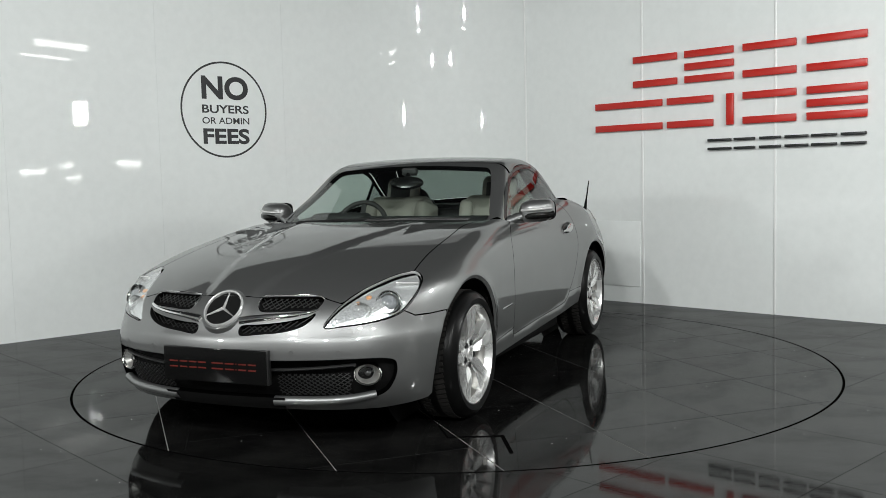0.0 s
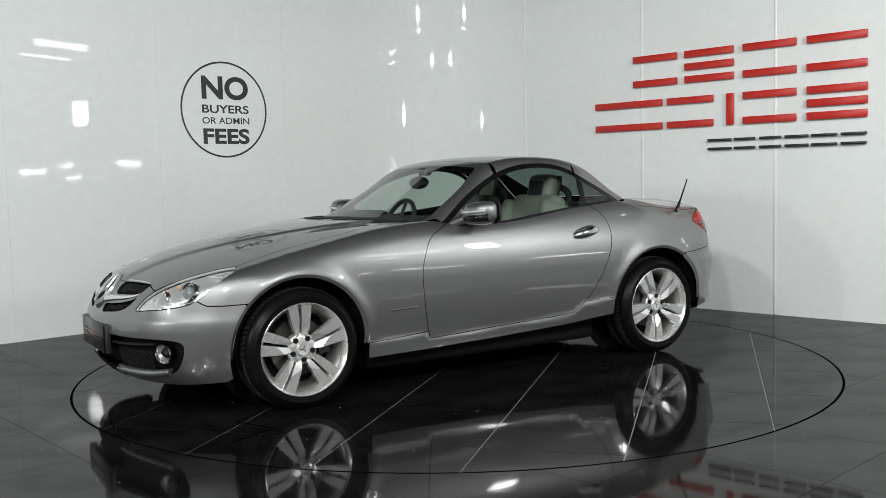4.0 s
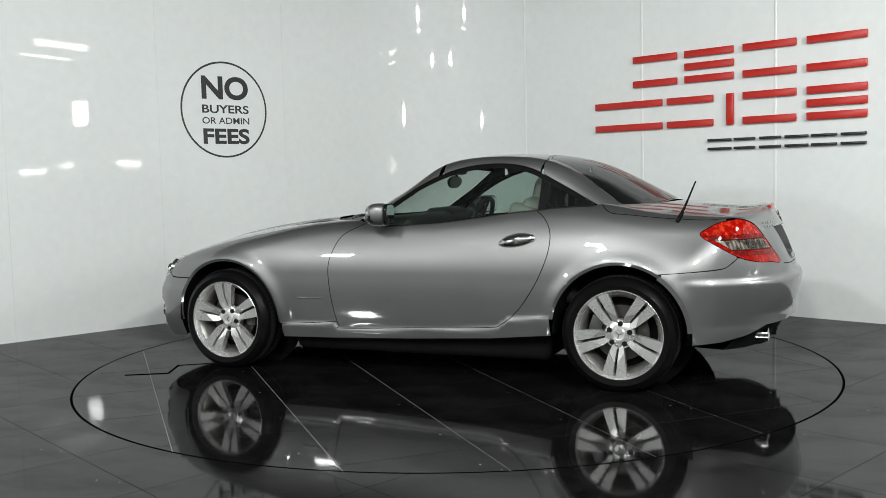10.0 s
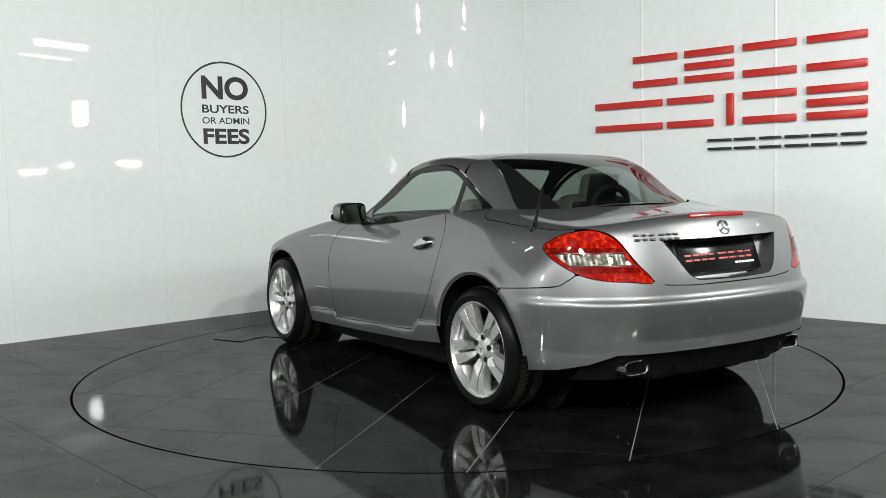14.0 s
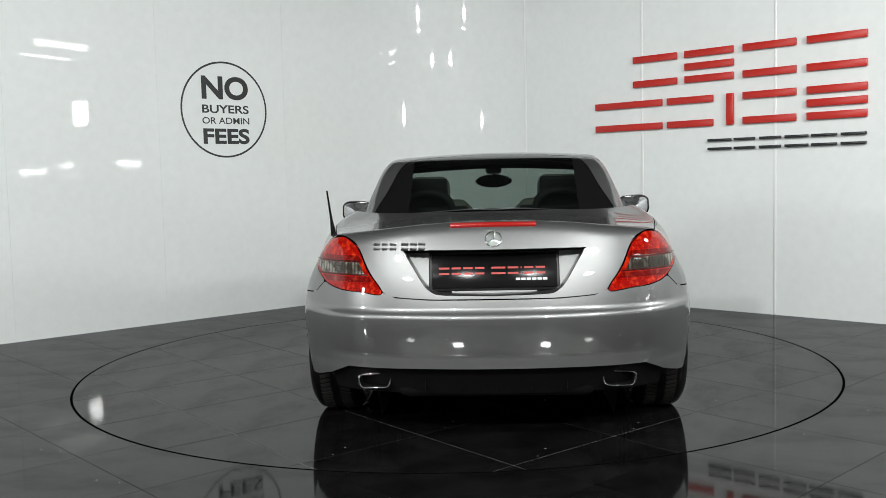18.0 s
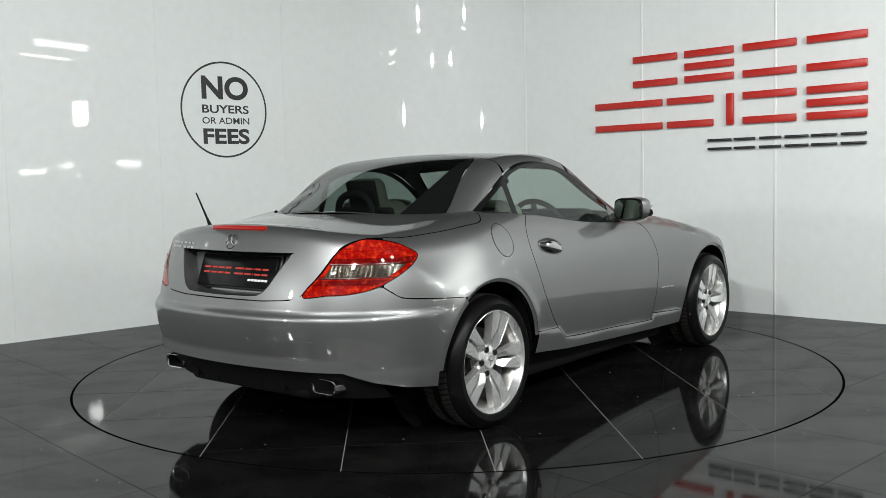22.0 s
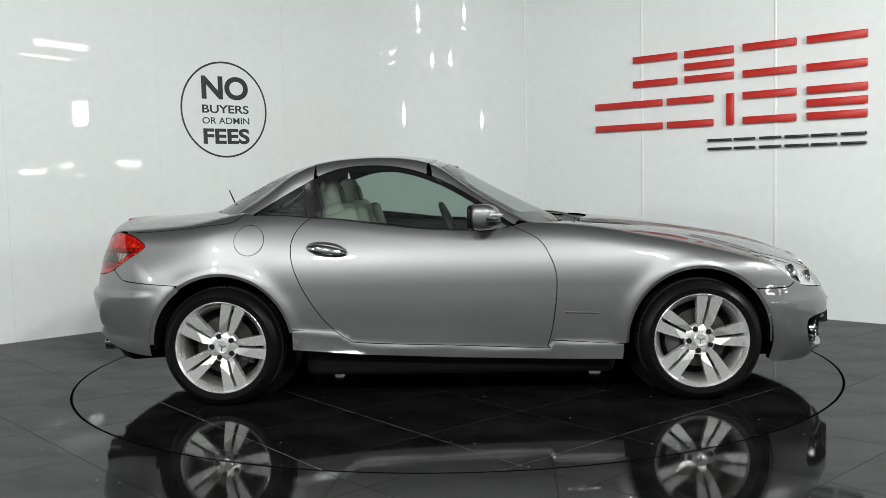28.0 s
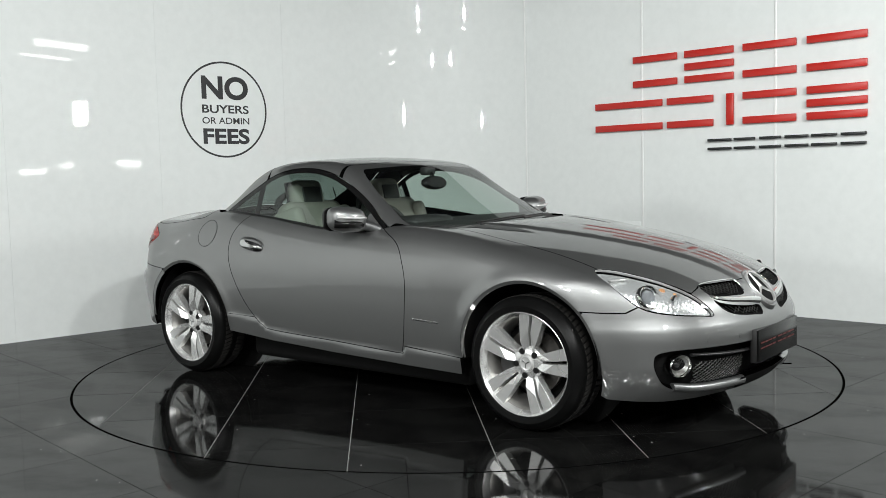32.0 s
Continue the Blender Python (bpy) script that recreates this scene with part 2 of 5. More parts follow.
tread_dust = plain("dusty_tread_rubber", (0.009, 0.0075, 0.006), 0.85, grain=0.4, scale=50, relief=0.001)
black_plastic = plain("black_plastic", (0.012, 0.012, 0.012), 0.42, grain=0.2)
gloss_black = plain("gloss_black_trim", (0.006, 0.006, 0.006), 0.12, specular_ior_level=0.3)
plate_black = plain("black_plate_plastic", (0.005, 0.005, 0.005), 0.16, specular_ior_level=0.15)
under_black = plain("underbody_black", (0.006, 0.006, 0.006), 0.8, grain=0.3, specular_ior_level=0.1)
leather = plain("cream_leather", (0.36, 0.34, 0.3), 0.5, grain=0.08, scale=90, relief=0.0008)
leather_dark = plain("charcoal_leather", (0.035, 0.034, 0.033), 0.5, grain=0.15, scale=90, relief=0.0008)
cabin_dark = plain("cabin_plastic", (0.03, 0.03, 0.03), 0.6, grain=0.15)
roof_lining = plain("charcoal_headlining", (0.06, 0.058, 0.055), 0.9)
brake_iron = plain("brake_disc_iron", (0.08, 0.075, 0.07), 0.45, 0.8, grain=0.3)
bolt_dark = plain("dark_wheel_bolt", (0.006, 0.006, 0.006), 0.5, 0.0, specular_ior_level=0.2)
lens_glass = plain("projector_glass", (0.22, 0.23, 0.24), 0.04, 0.0, grain=0.1)
mirror_glass, *_ = node_material("mirror_glass", (0.8, 0.82, 0.84), 0.02, 1.0)
white_print = plain("white_print", (0.7, 0.7, 0.7), 0.5)
red_print = plain("red_print", (0.42, 0.02, 0.012), 0.4)
# red_print again, with the shade on the front plate put into its colour
shaded_red_print = plain("shaded_red_print", (0.1, 0.008, 0.004), 0.4)
amber_bulb = plain("amber_bulb", (0.6, 0.3, 0.14), 0.3)
badge_chrome = plain("badge_chrome", (0.6, 0.6, 0.6), 0.15, 1.0)


def pane_material(name, tint, gloss_rough=0.0):
    """Thin glass: tinted see-through with a mirror-like gloss that grows at a slant."""
    mat = bpy.data.materials.new(name)
    mat.use_nodes = True
    n, l = mat.node_tree.nodes, mat.node_tree.links
    n.remove(n["Principled BSDF"])
    clear, gloss, mix, slant = n.new("ShaderNodeBsdfTransparent"), n.new("ShaderNodeBsdfGlossy"), n.new("ShaderNodeMixShader"), n.new("ShaderNodeLayerWeight")
    clear.inputs[0].default_value = (*tint, 1)
    gloss.inputs["Roughness"].default_value = gloss_rough
    slant.inputs["Blend"].default_value = 0.5
    power, scale = n.new("ShaderNodeMath"), n.new("ShaderNodeMath")
    power.operation, power.inputs[1].default_value = "POWER", 5.0
    scale.operation, scale.inputs[1].default_value, scale.inputs[2].default_value = "MULTIPLY_ADD", 0.93, 0.07
    l.new(slant.outputs["Facing"], power.inputs[0])
    l.new(power.outputs[0], scale.inputs[0])
    l.new(scale.outputs[0], mix.inputs[0])
    l.new(clear.outputs[0], mix.inputs[1])
    l.new(gloss.outputs[0], mix.inputs[2])
    l.new(mix.outputs[0], n["Material Output"].inputs[0])
    return mat


window_glass = pane_material("green_tinted_glass", (0.58, 0.67, 0.63))
screen_glass = pane_material("windscreen_glass", (0.82, 0.88, 0.85))
dark_glass = pane_material("privacy_glass", (0.3, 0.35, 0.33))
lens_clear = pane_material("clear_lamp_lens", (0.94, 0.95, 0.95))


def ribbed_red(name, colour):
    """Red lamp plastic over fine moulded ribs and facets, with lit facets painted in as brighter patches."""
    mat, n, l, s = node_material(name, colour, 0.12, specular_ior_level=0.0)
    s.inputs["Coat Weight"].default_value, s.inputs["Coat Roughness"].default_value = 1.0, 0.02
    co, facet, wave = n.new("ShaderNodeTexCoord"), n.new("ShaderNodeTexVoronoi"), n.new("ShaderNodeTexWave")
    facet.inputs["Scale"].default_value = 75
    wave.bands_direction = "Z"
    wave.inputs["Scale"].default_value, wave.inputs["Distortion"].default_value = 28, 0.6
    for tex in (facet, wave):
        l.new(co.outputs["Object"], tex.inputs["Vector"])
    deep = tuple(c * 0.62 for c in colour)
    first = mixed(n, l, ramp(n, l, facet.outputs["Distance"], ((0.1, 0.0), (0.6, 1.0))), colour, deep)
    l.new(mixed(n, l, ramp(n, l, wave.outputs[0], ((0.3, 0.0), (0.9, 0.14))), first, (min(1, colour[0] * 1.25), colour[1] * 2.0, colour[2] * 1.5)), s.inputs["Base Color"])
    # brighter orange-red patches paint the gleam of lit facets into the colour
    lit_facets = noise_node(n, l, 42, 3.0, 0.6)
    lit = mixed(n, l, ramp(n, l, lit_facets.outputs[0], ((0.5, 0.0), (0.68, 0.55))), s.inputs["Base Color"].links[0].from_socket, (min(1, colour[0] * 2.3), colour[1] * 11, colour[2] * 4))
    l.new(lit, s.inputs["Base Color"])
    bump(n, l, s, facet.outputs["Distance"], 0.12, 0.003)
    return mat


lens_red = ribbed_red("red_lamp_plastic", (0.36, 0.005, 0.003))
lens_red_deep = ribbed_red("deep_red_lamp_plastic", (0.17, 0.003, 0.003))
lens_smoke = pane_material("smoked_lamp_lens", (0.62, 0.6, 0.56))
lens_edge = plain("dark_lamp_edge", (0.04, 0.004, 0.004), 0.2)
reflector_red = plain("red_lamp_reflector", (0.85, 0.12, 0.08), 0.2, 0.3)

facet_silver, fn, fl, fs = node_material("faceted_lamp_reflector", (0.84, 0.85, 0.85), 0.18, 0.65)
fv = fn.new("ShaderNodeTexVoronoi")
fv.inputs["Scale"].default_value = 70
fco = fn.new("ShaderNodeTexCoord")
fl.new(fco.outputs["Object"], fv.inputs["Vector"])
bump(fn, fl, fs, fv.outputs["Distance"], 0.3, 0.006)
band_silver, bn, bl, bs_ = node_material("ribbed_lamp_band", (0.5, 0.5, 0.48), 0.2, 0.4)
bco, bw, bx = bn.new("ShaderNodeTexCoord"), bn.new("ShaderNodeTexWave"), noise_node(bn, bl, 15, 3.0)
bw.bands_direction = "Y"
bw.inputs["Scale"].default_value, bw.inputs["Distortion"].default_value = 20, 1.5
bl.new(bco.outputs["Object"], bw.inputs["Vector"])
bl.new(mixed(bn, bl, ramp(bn, bl, bx.outputs[0], ((0.42, 0.0), (0.55, 0.95))), mixed(bn, bl, bw.outputs[0], (0.25, 0.25, 0.24), (0.95, 0.95, 0.92)), (0.05, 0.035, 0.025)), bs_.inputs["Base Color"])
bump(bn, bl, bs_, bw.outputs[0], 0.4, 0.003)
mesh_black = plain("mesh_black_plastic", (0.005, 0.005, 0.005), 0.45)


def glowing(name, colour, strength):
    mat, n, l, s = node_material(name, colour, 0.5)
    s.inputs["Emission Color"].default_value, s.inputs["Emission Strength"].default_value = (*colour, 1), strength
    return mat


lit_panel = glowing("lit_lamp_face", (1.0, 1.0, 0.97), 14)

# ---------------------------------------------------------------- hall: floor, turntable, walls
RING = 2.252          # radius of the turntable
TILE = 0.606


def thing(name, label, category, group="", kind="", data=None):
    return tagged(new(name, data), label, category, group, kind)


ground = thing("floor", "dark polished stone tile floor with pale narrow joints", "floor", kind="structure",
               data=make_mesh("floor", [(-10.1, -10.6, -0.02), (10.1, -10.6, -0.02), (10.1, 7.1, -0.02), (-10.1, 7.1, -0.02)], [(0, 1, 2, 3)], grout))
turntable = thing("turntable", "round tiled turntable set flush into the dark floor", "turntable")

ring_out = np.array([((RING + 0.007) * math.cos(2 * math.pi * i / 160), (RING + 0.007) * math.sin(2 * math.pi * i / 160)) for i in range(160)])
ring_in = ring_out * ((RING - 0.007) / (RING + 0.007))


def slab(uv, tri, z=0.0, thick=0.012):
    """A flat piece of given outline with upright edges."""
    k = len(uv)
    verts = [(a, b, z) for a, b in uv] + [(a, b, z - thick) for a, b in uv]
    area = np.cross(uv[tri[:, 1]] - uv[tri[:, 0]], uv[tri[:, 2]] - uv[tri[:, 0]])
    tri = np.where(area[:, None] > 0, tri, tri[:, ::-1])
    faces = [tuple(t) for t in tri]
    for a, b in rim_of(tri):
        faces.append((b, a, a + k, b + k))
    return verts, faces


def grid_cells(angle, step_u, step_v, off_u, off_v, reach, joint):
    c, s = math.cos(radians(angle)), math.sin(radians(angle))
    n = int(reach / TILE) + 2
    for i in range(-n, n):
        for j in range(-n, n):
            a0, a1 = off_u + i * step_u + joint / 2, off_u + (i + 1) * step_u - joint / 2
            b0, b1 = off_v + j * step_v + joint / 2, off_v + (j + 1) * step_v - joint / 2
            yield np.array([(c * a - s * b, s * a + c * b) for a, b in ((a0, b0), (a1, b0), (a1, b1), (a0, b1))])


def add_tile(parent, uv, tri, material):
    centre = uv.mean(axis=0)
    verts, faces = slab(uv - centre, tri)
    ob = part("tile", make_mesh("tile", verts, faces, material), material, parent)
    ob.location = (centre[0], centre[1], 0)


def build_tiles():
    for cell in grid_cells(42.3, TILE, TILE, 0, 0, RING, 0.004):
        r = np.hypot(cell[:, 0], cell[:, 1])
        if r.max() < RING - 0.01:
            add_tile(turntable, cell, np.array([(0, 1, 2), (0, 2, 3)]), tile_dark)
        elif r.min() < RING - 0.012:
            uv, tri = fill([cell, ring_in], inner=False)
            if len(tri):
                add_tile(turntable, uv, tri, tile_dark)
    far = []
    for cell in grid_cells(43.4, 0.6, 0.6, 0.5, 0.29, 13.0, 0.0022):
        r, mid = np.hypot(cell[:, 0], cell[:, 1]), cell.mean(axis=0)
        if abs(mid[0]) > 9.6 or mid[1] < -10 or mid[1] > 6.5:
            continue
        if abs(mid[0]) > 4.4 or mid[1] < -4.9 or mid[1] > 4.3:
            far.append(cell)
            continue
        if r.max() < RING:
            continue
        if r.min() > RING + 0.02 and not within(np.array([[0.0, 0.0]]), cell)[0]:
            uv, tri = cell, np.array([(0, 1, 2), (0, 2, 3)])
        else:
            uv, tri = fill([cell], [ring_out], inner=False)
            if not len(tri):
                continue
        add_tile(ground, uv, tri, tile_dark)
    verts, faces = [], []
    for cell in far:
        v, f = slab(cell, np.array([(0, 1, 2), (0, 2, 3)]))
        faces += [tuple(i + len(verts) for i in q) for q in f]
        verts += v
    tagged(part("far_tiles", make_mesh("far_tiles", verts, faces, tile_dark), tile_dark, ground), kind="stuff")


# disc under the tiles, in the colour of the joints, and the dark slot round it
bm = lathe([(0.0, -0.0015), (RING - 0.01, -0.0015), (RING - 0.01, -0.015), (0.0, -0.015)], n=160, sharp=20)
part("bed", bm, grout, turntable)
bm = lathe([(RING - 0.0068, -0.0012), (RING + 0.0068, -0.0012)], n=160)
thing("ring_slot", "narrow dark slot round the turntable", "gap", kind="structure", data=part("ring_slot", bm, black_gap, None).data)
bpy.data.objects.remove([o for o in scene.objects if o.name.startswith("ring_slot") and "label" not in o][0])

# open joint of a small hatch in the turntable
HATCH = ((-1.772, -0.958), (-1.548, -0.843), (-1.645, -0.62), (-1.49, -0.515))
for (xa, ya), (xb, yb), wide in zip(HATCH, HATCH[1:], (0.016, 0.012, 0.007)):
    m = Matrix.Translation(((xa + xb) / 2, (ya + yb) / 2, 0.0005)) @ Matrix.Rotation(math.atan2(yb - ya, xb - xa), 4, "Z")
    part("hatch_joint", box(math.hypot(xb - xa, yb - ya) + wide * 0.8, wide, 0.004, m), black_gap, turntable, "dark open joint of a floor hatch")

WALL_H, HALL_H = 3.05, 5.0
CORNER = Vector((-0.045, 3.959, 0))
DIR_L, DIR_R = Vector((-0.7418, -0.6706, 0)), Vector((0.7323, -0.6810, 0))
REACH, ROUND = 9.5, 1.165
TAN = 1.068


def wall_frame(side):
    """Pose with x along the wall away from the corner, z up and y out of the wall into the hall."""
    d = DIR_L if side < 0 else DIR_R
    n = Vector((0, 0, 1)).cross(d) if side < 0 else d.cross(Vector((0, 0, 1)))
    n = -n if n.dot(Vector((0, -1, 0))) < 0 else n
    m = Matrix.Identity(4)
    m.col[0][:3], m.col[1][:3], m.col[2][:3], m.col[3][:3] = d, n, (0, 0, 1), CORNER
    return m


FRAME_L, FRAME_R = wall_frame(-1), wall_frame(1)


def wall_box(m, s0, s1, z0, z1, y0, y1, bevel=0.0):
    bmx = box(s1 - s0, abs(y1 - y0), z1 - z0, Matrix.Translation(((s0 + s1) / 2, (y0 + y1) / 2, (z0 + z1) / 2)), bevel)
    bmx.transform(m)
    bmesh.ops.recalc_face_normals(bmx, faces=bmx.faces)
    return bmx


def along_r(s):
    """Distance from the corner along the lettered wall."""
    return s + 1.118


seams_r = [TAN, along_r(1.231), along_r(2.421), along_r(3.62), along_r(4.82), along_r(6.02), REACH]
seams_l = [TAN, 1.949, 3.149, 4.35, 5.55, 6.75, REACH]
for tag, fr, seams in (("wall_east", FRAME_R, seams_r), ("wall_west", FRAME_L, seams_l)):
    wall = thing(tag, "glossy white panelled showroom wall", "wall", kind="structure",
                 data=part("backing", wall_box(fr, TAN, REACH, -0.02, WALL_H, -0.2, -0.022), joint_shadow, None).data)
    bpy.data.objects.remove([o for o in scene.objects if o.name == "backing"][0])
    for a, b in zip(seams, seams[1:]):
        gap = 0.0004 if tag == "wall_west" else 0.002
        part("panel", wall_box(fr, a + gap, b - gap, -0.01, WALL_H, -0.022, 0.0), white_board, wall)
    if tag == "wall_east":
        for s in seams[:5]:
            part("joint_strip", wall_box(fr, s - 0.009, s + 0.009, 0.004, WALL_H, 0.0, 0.005, 0.002), trim_white, wall)
        part("access_panel", wall_box(fr, along_r(0.771), along_r(1.204), 0.147, 0.726, 0.0, 0.008, 0.002), white_board, wall, "flat white access panel")

# the rounded corner between the two walls
mid_dir = (DIR_L + DIR_R).normalized()
centre = CORNER + mid_dir * (ROUND / math.cos(radians(42.45)))
pa, pb = CORNER + DIR_R * TAN - centre, CORNER + DIR_L * TAN - centre
a0, a1 = math.atan2(pa.y, pa.x), math.atan2(pb.y, pb.x)
def bent_wall(r, flip):
    verts, faces = [], []
    for i in range(65):
        a = a0 + (a1 - a0) * i / 64
        verts += [(centre.x + r * math.cos(a), centre.y + r * math.sin(a), z) for z in (0.004, WALL_H)]
    for i in range(64):
        k = 2 * i
        faces.append((k, k + 2, k + 3, k + 1) if flip else (k, k + 1, k + 3, k + 2))
    return verts, faces


v1, f1 = bent_wall(ROUND, True)
bent = thing("wall_corner", "curved glossy white wall panel", "wall", kind="structure", data=make_mesh("wall_corner", v1, f1, white_board, smooth=True))
v2, f2 = bent_wall(ROUND + 0.1, False)
part("corner_back", make_mesh("corner_back", v2, f2, joint_shadow), joint_shadow, bent)

# rest of the hall round and above the white walls
for tag, a, b in (("wall_south", (-10, -10.5), (10, -10.5)), ("wall_far_west", (-10, 7), (-10, -10.5)), ("wall_far_east", (10, 7), (10, -10.5)), ("wall_north", (-10, 7), (10, 7))):
    u = Vector((b[0] - a[0], b[1] - a[1], 0))
    m = Matrix.Translation(((a[0] + b[0]) / 2, (a[1] + b[1]) / 2, HALL_H / 2)) @ Matrix.Rotation(math.atan2(u.y, u.x), 4, "Z")
    thing(tag, "plain grey painted hall wall", "wall", kind="structure", data=part("w", box(u.length, 0.2, HALL_H, m), hall_grey, None).data)
    bpy.data.objects.remove([o for o in scene.objects if o.name == "w"][0])
thing("ceiling", "dark hall ceiling", "ceiling", kind="structure", data=part("w", box(20.4, 18, 0.2, pose(0, -1.75, HALL_H + 0.1)), hall_dark, None).data)
bpy.data.objects.remove([o for o in scene.objects if o.name == "w"][0])


# ---------------------------------------------------------------- lettering and sign
def sign_bars():
    """Standing-off sign: each of its signs reduced to plain bars of its size and colour."""
    high = ((1.158, 1.579, 2), (1.652, 2.083, 3), (2.164, 2.593, 2), (2.675, 3.116, 2))
    low = ((0.766, 1.437, 2), (1.486, 1.906, 2), (2.024, 2.083, 1), (2.164, 2.594, 2), (2.677, 3.12, 3))
    small = ((1.86, 2.063, 2), (2.088, 2.264, 2), (2.301, 2.475, 2), (2.507, 2.688, 2), (2.713, 2.904, 2), (2.933, 3.115, 2))
    for rows, z0, z1, thick, mat, tint in ((high, 1.886, 2.15, 0.056, red_acrylic, "red"), (low, 1.52, 1.772, 0.056, red_acrylic, "red"), (small, 1.322, 1.412, 0.02, black_acrylic, "black")):
        for s0, s1, n in rows:
            th = thing("wall_sign_bar", f"{tint} acrylic sign bars standing off the white wall", "sign", group=f"{tint} sign bars")
            if n == 1:
                part("bar", wall_box(FRAME_R, along_r(s0), along_r(s1), z0, z1, 0.012, 0.034, 0.002), mat, th)
                continue
            for k in range(n):
                za = z0 + (z1 - z0 - thick) * k / (n - 1)
                part("bar", wall_box(FRAME_R, along_r(s0), along_r(s1), za, za + thick, 0.012, 0.034, 0.002), mat, th)


def text_mesh(words, bold):
    cu = bpy.data.curves.new("words", "FONT")
    cu.body, cu.offset, cu.resolution_u, cu.fill_mode = words, bold, 6, "FRONT"
    ob = new("words", cu)
    bpy.context.view_layer.update()
    me = bpy.data.meshes.new_from_object(ob.evaluated_get(bpy.context.evaluated_depsgraph_get()))
    bpy.data.objects.remove(ob)
    bpy.data.curves.remove(cu)
    return me


def wall_notice():
    th = thing("wall_notice", "round black vinyl notice lettered on the glossy white wall", "sign")
    s_mid, z_mid, r = 2.543, 1.777, 0.402
    verts, faces, n = [], [], 96
    for i in range(n):
        a = 2 * math.pi * i / n
        for rr in (r - 0.008, r + 0.008):
            verts.append(FRAME_L @ Vector((s_mid + rr * math.cos(a), 0.0015, z_mid + rr * math.sin(a))))
    for i in range(n):
        j = (i + 1) % n
        faces.append((2 * i, 2 * i + 1, 2 * j + 1, 2 * j))
    part("ring", make_mesh("ring", verts, faces, vinyl_black), vinyl_black, th, "thin black ring")
    for words, sa, sb, za, zb, bold in (("NO", 2.817, 2.373, 1.862, 2.062, 0.034), ("BUYERS", 2.818, 2.374, 1.746, 1.817, 0.021), ("OR ADMIN", 2.82, 2.372, 1.655, 1.711, 0.01), ("FEES", 2.816, 2.375, 1.483, 1.617, 0.034)):
        me = text_mesh(words, bold)
        co = np.array([v.co[:] for v in me.vertices])
        lo, hi = co.min(axis=0), co.max(axis=0)
        full = bmesh.new()
        full.from_mesh(me)
        bpy.data.meshes.remove(me)
        for v in full.verts:
            u, w = (v.co.x - lo[0]) / (hi[0] - lo[0]), (v.co.y - lo[1]) / (hi[1] - lo[1])
            v.co = FRAME_L @ Vector((sa - 0.061 + (sb - sa) * u, 0.0015, za + (zb - za) * w))
        left = set(full.faces)
        while left:
            island, front = set(), [left.pop()]
            while front:
                f = front.pop()
                island.add(f)
                for v in f.verts:
                    for g in v.link_faces:
                        if g in left:
                            left.discard(g)
                            front.append(g)
            index = {}
            for f in island:
                for v in f.verts:
                    index.setdefault(v, len(index))
            part("letter", make_mesh("letter", [v.co[:] for v in index], [[index[v] for v in f.verts] for f in island], vinyl_black), vinyl_black, th)
        full.free()


sign_bars()
wall_notice()

# lamp housings behind the lamps; those on the ceiling are added and unseen
for at, tall in [(b, False) for b in BANK + REAR] + [(h, True) for h in HEADS]:
    aim = look(at, (at[0], -8.6, 0) if at in REAR else (0, 0.6, 0.9))
    th = thing("flood_lamp" if tall else "added_ceiling_lamp", "black boxed flood lamp" if tall else "added square white ceiling lamp out of view", "lamp", group="" if tall else "ceiling lamps")
    w, h = (0.45, 0.45) if tall else (0.54, 0.54) if at in REAR else (0.4, 0.32)
    part("housing", box(w, h, 0.06, aim @ pose(0, 0, 0.05), 0.01), black_plastic if tall else trim_white, th)
    if tall:
        part("pole", tube([(at[0], at[1], 0), (at[0], at[1], at[2] - 0.2)], 0.02, 10), black_plastic, th)
    else:
        part("hanger", tube([(at[0], at[1] - 0.05, at[2]), (at[0], at[1] - 0.05, HALL_H)], 0.012, 8), black_plastic, th)

# lit strips, tubes and small spots elsewhere in the hall
for y, z, w, h in ((-6.35, 1.5, 0.6, 0.1), (-5.55, 1.62, 0.3, 0.07), (-4.05, 1.64, 0.62, 0.09), (-3.6, 1.7, 0.2, 0.09), (-5.35, 1.36, 0.42, 0.05)):
    th = thing("wall_light", "slim lit strip on the hall wall", "wall light", group="wall lights")
    part("lit_face", box(0.02, w, h, pose(9.86, y, z), 0.004), lit_panel, th)
for x, y in ((7.2, -4.05), (7.6, -4.3), (8.8, -5.3)):
    th = thing("tube_light", "bare fluorescent tube light", "tube light", group="tube lights")
    part("tube", tube([(x - 0.5, y - 0.25, 3.86), (x + 0.5, y + 0.25, 3.86)], 0.02, 8), lit_panel, th)
    part("hanger", tube([(x, y, 3.92), (x, y, HALL_H)], 0.01, 6), black_plastic, th)
    part("batten", box(1.1, 0.06, 0.05, Matrix.Translation((x, y, 3.91)) @ Matrix.Rotation(math.atan2(0.5, 1.0), 4, "Z")), trim_white, th)
for x, y in ((-5.0, -5.2), (-2.4, -4.4), (0.0, -3.6), (2.4, -4.4), (5.0, -5.2), (-3.4, -8.6), (3.4, -8.6), (-5.6, -0.6), (5.8, -0.4)):
    th = thing("spot_light", "small round ceiling spot light", "spot light", group="spot lights")
    part("can", lathe([(0.07, 0.0), (0.07, 0.16), (0.0, 0.16)], pose(x, y, 4.6), n=20), black_plastic, th)
    part("lit_face", lathe([(0.06, 0.004), (0.0, 0.004)], pose(x, y, 4.6), n=20), lit_panel, th)
    part("stem", tube([(x, y, 4.76), (x, y, HALL_H)], 0.012, 6), black_plastic, th)

# ---------------------------------------------------------------- car: the form of the body as smooth functions
# car space: front towards -x, its left side towards -y, ground at z = 0


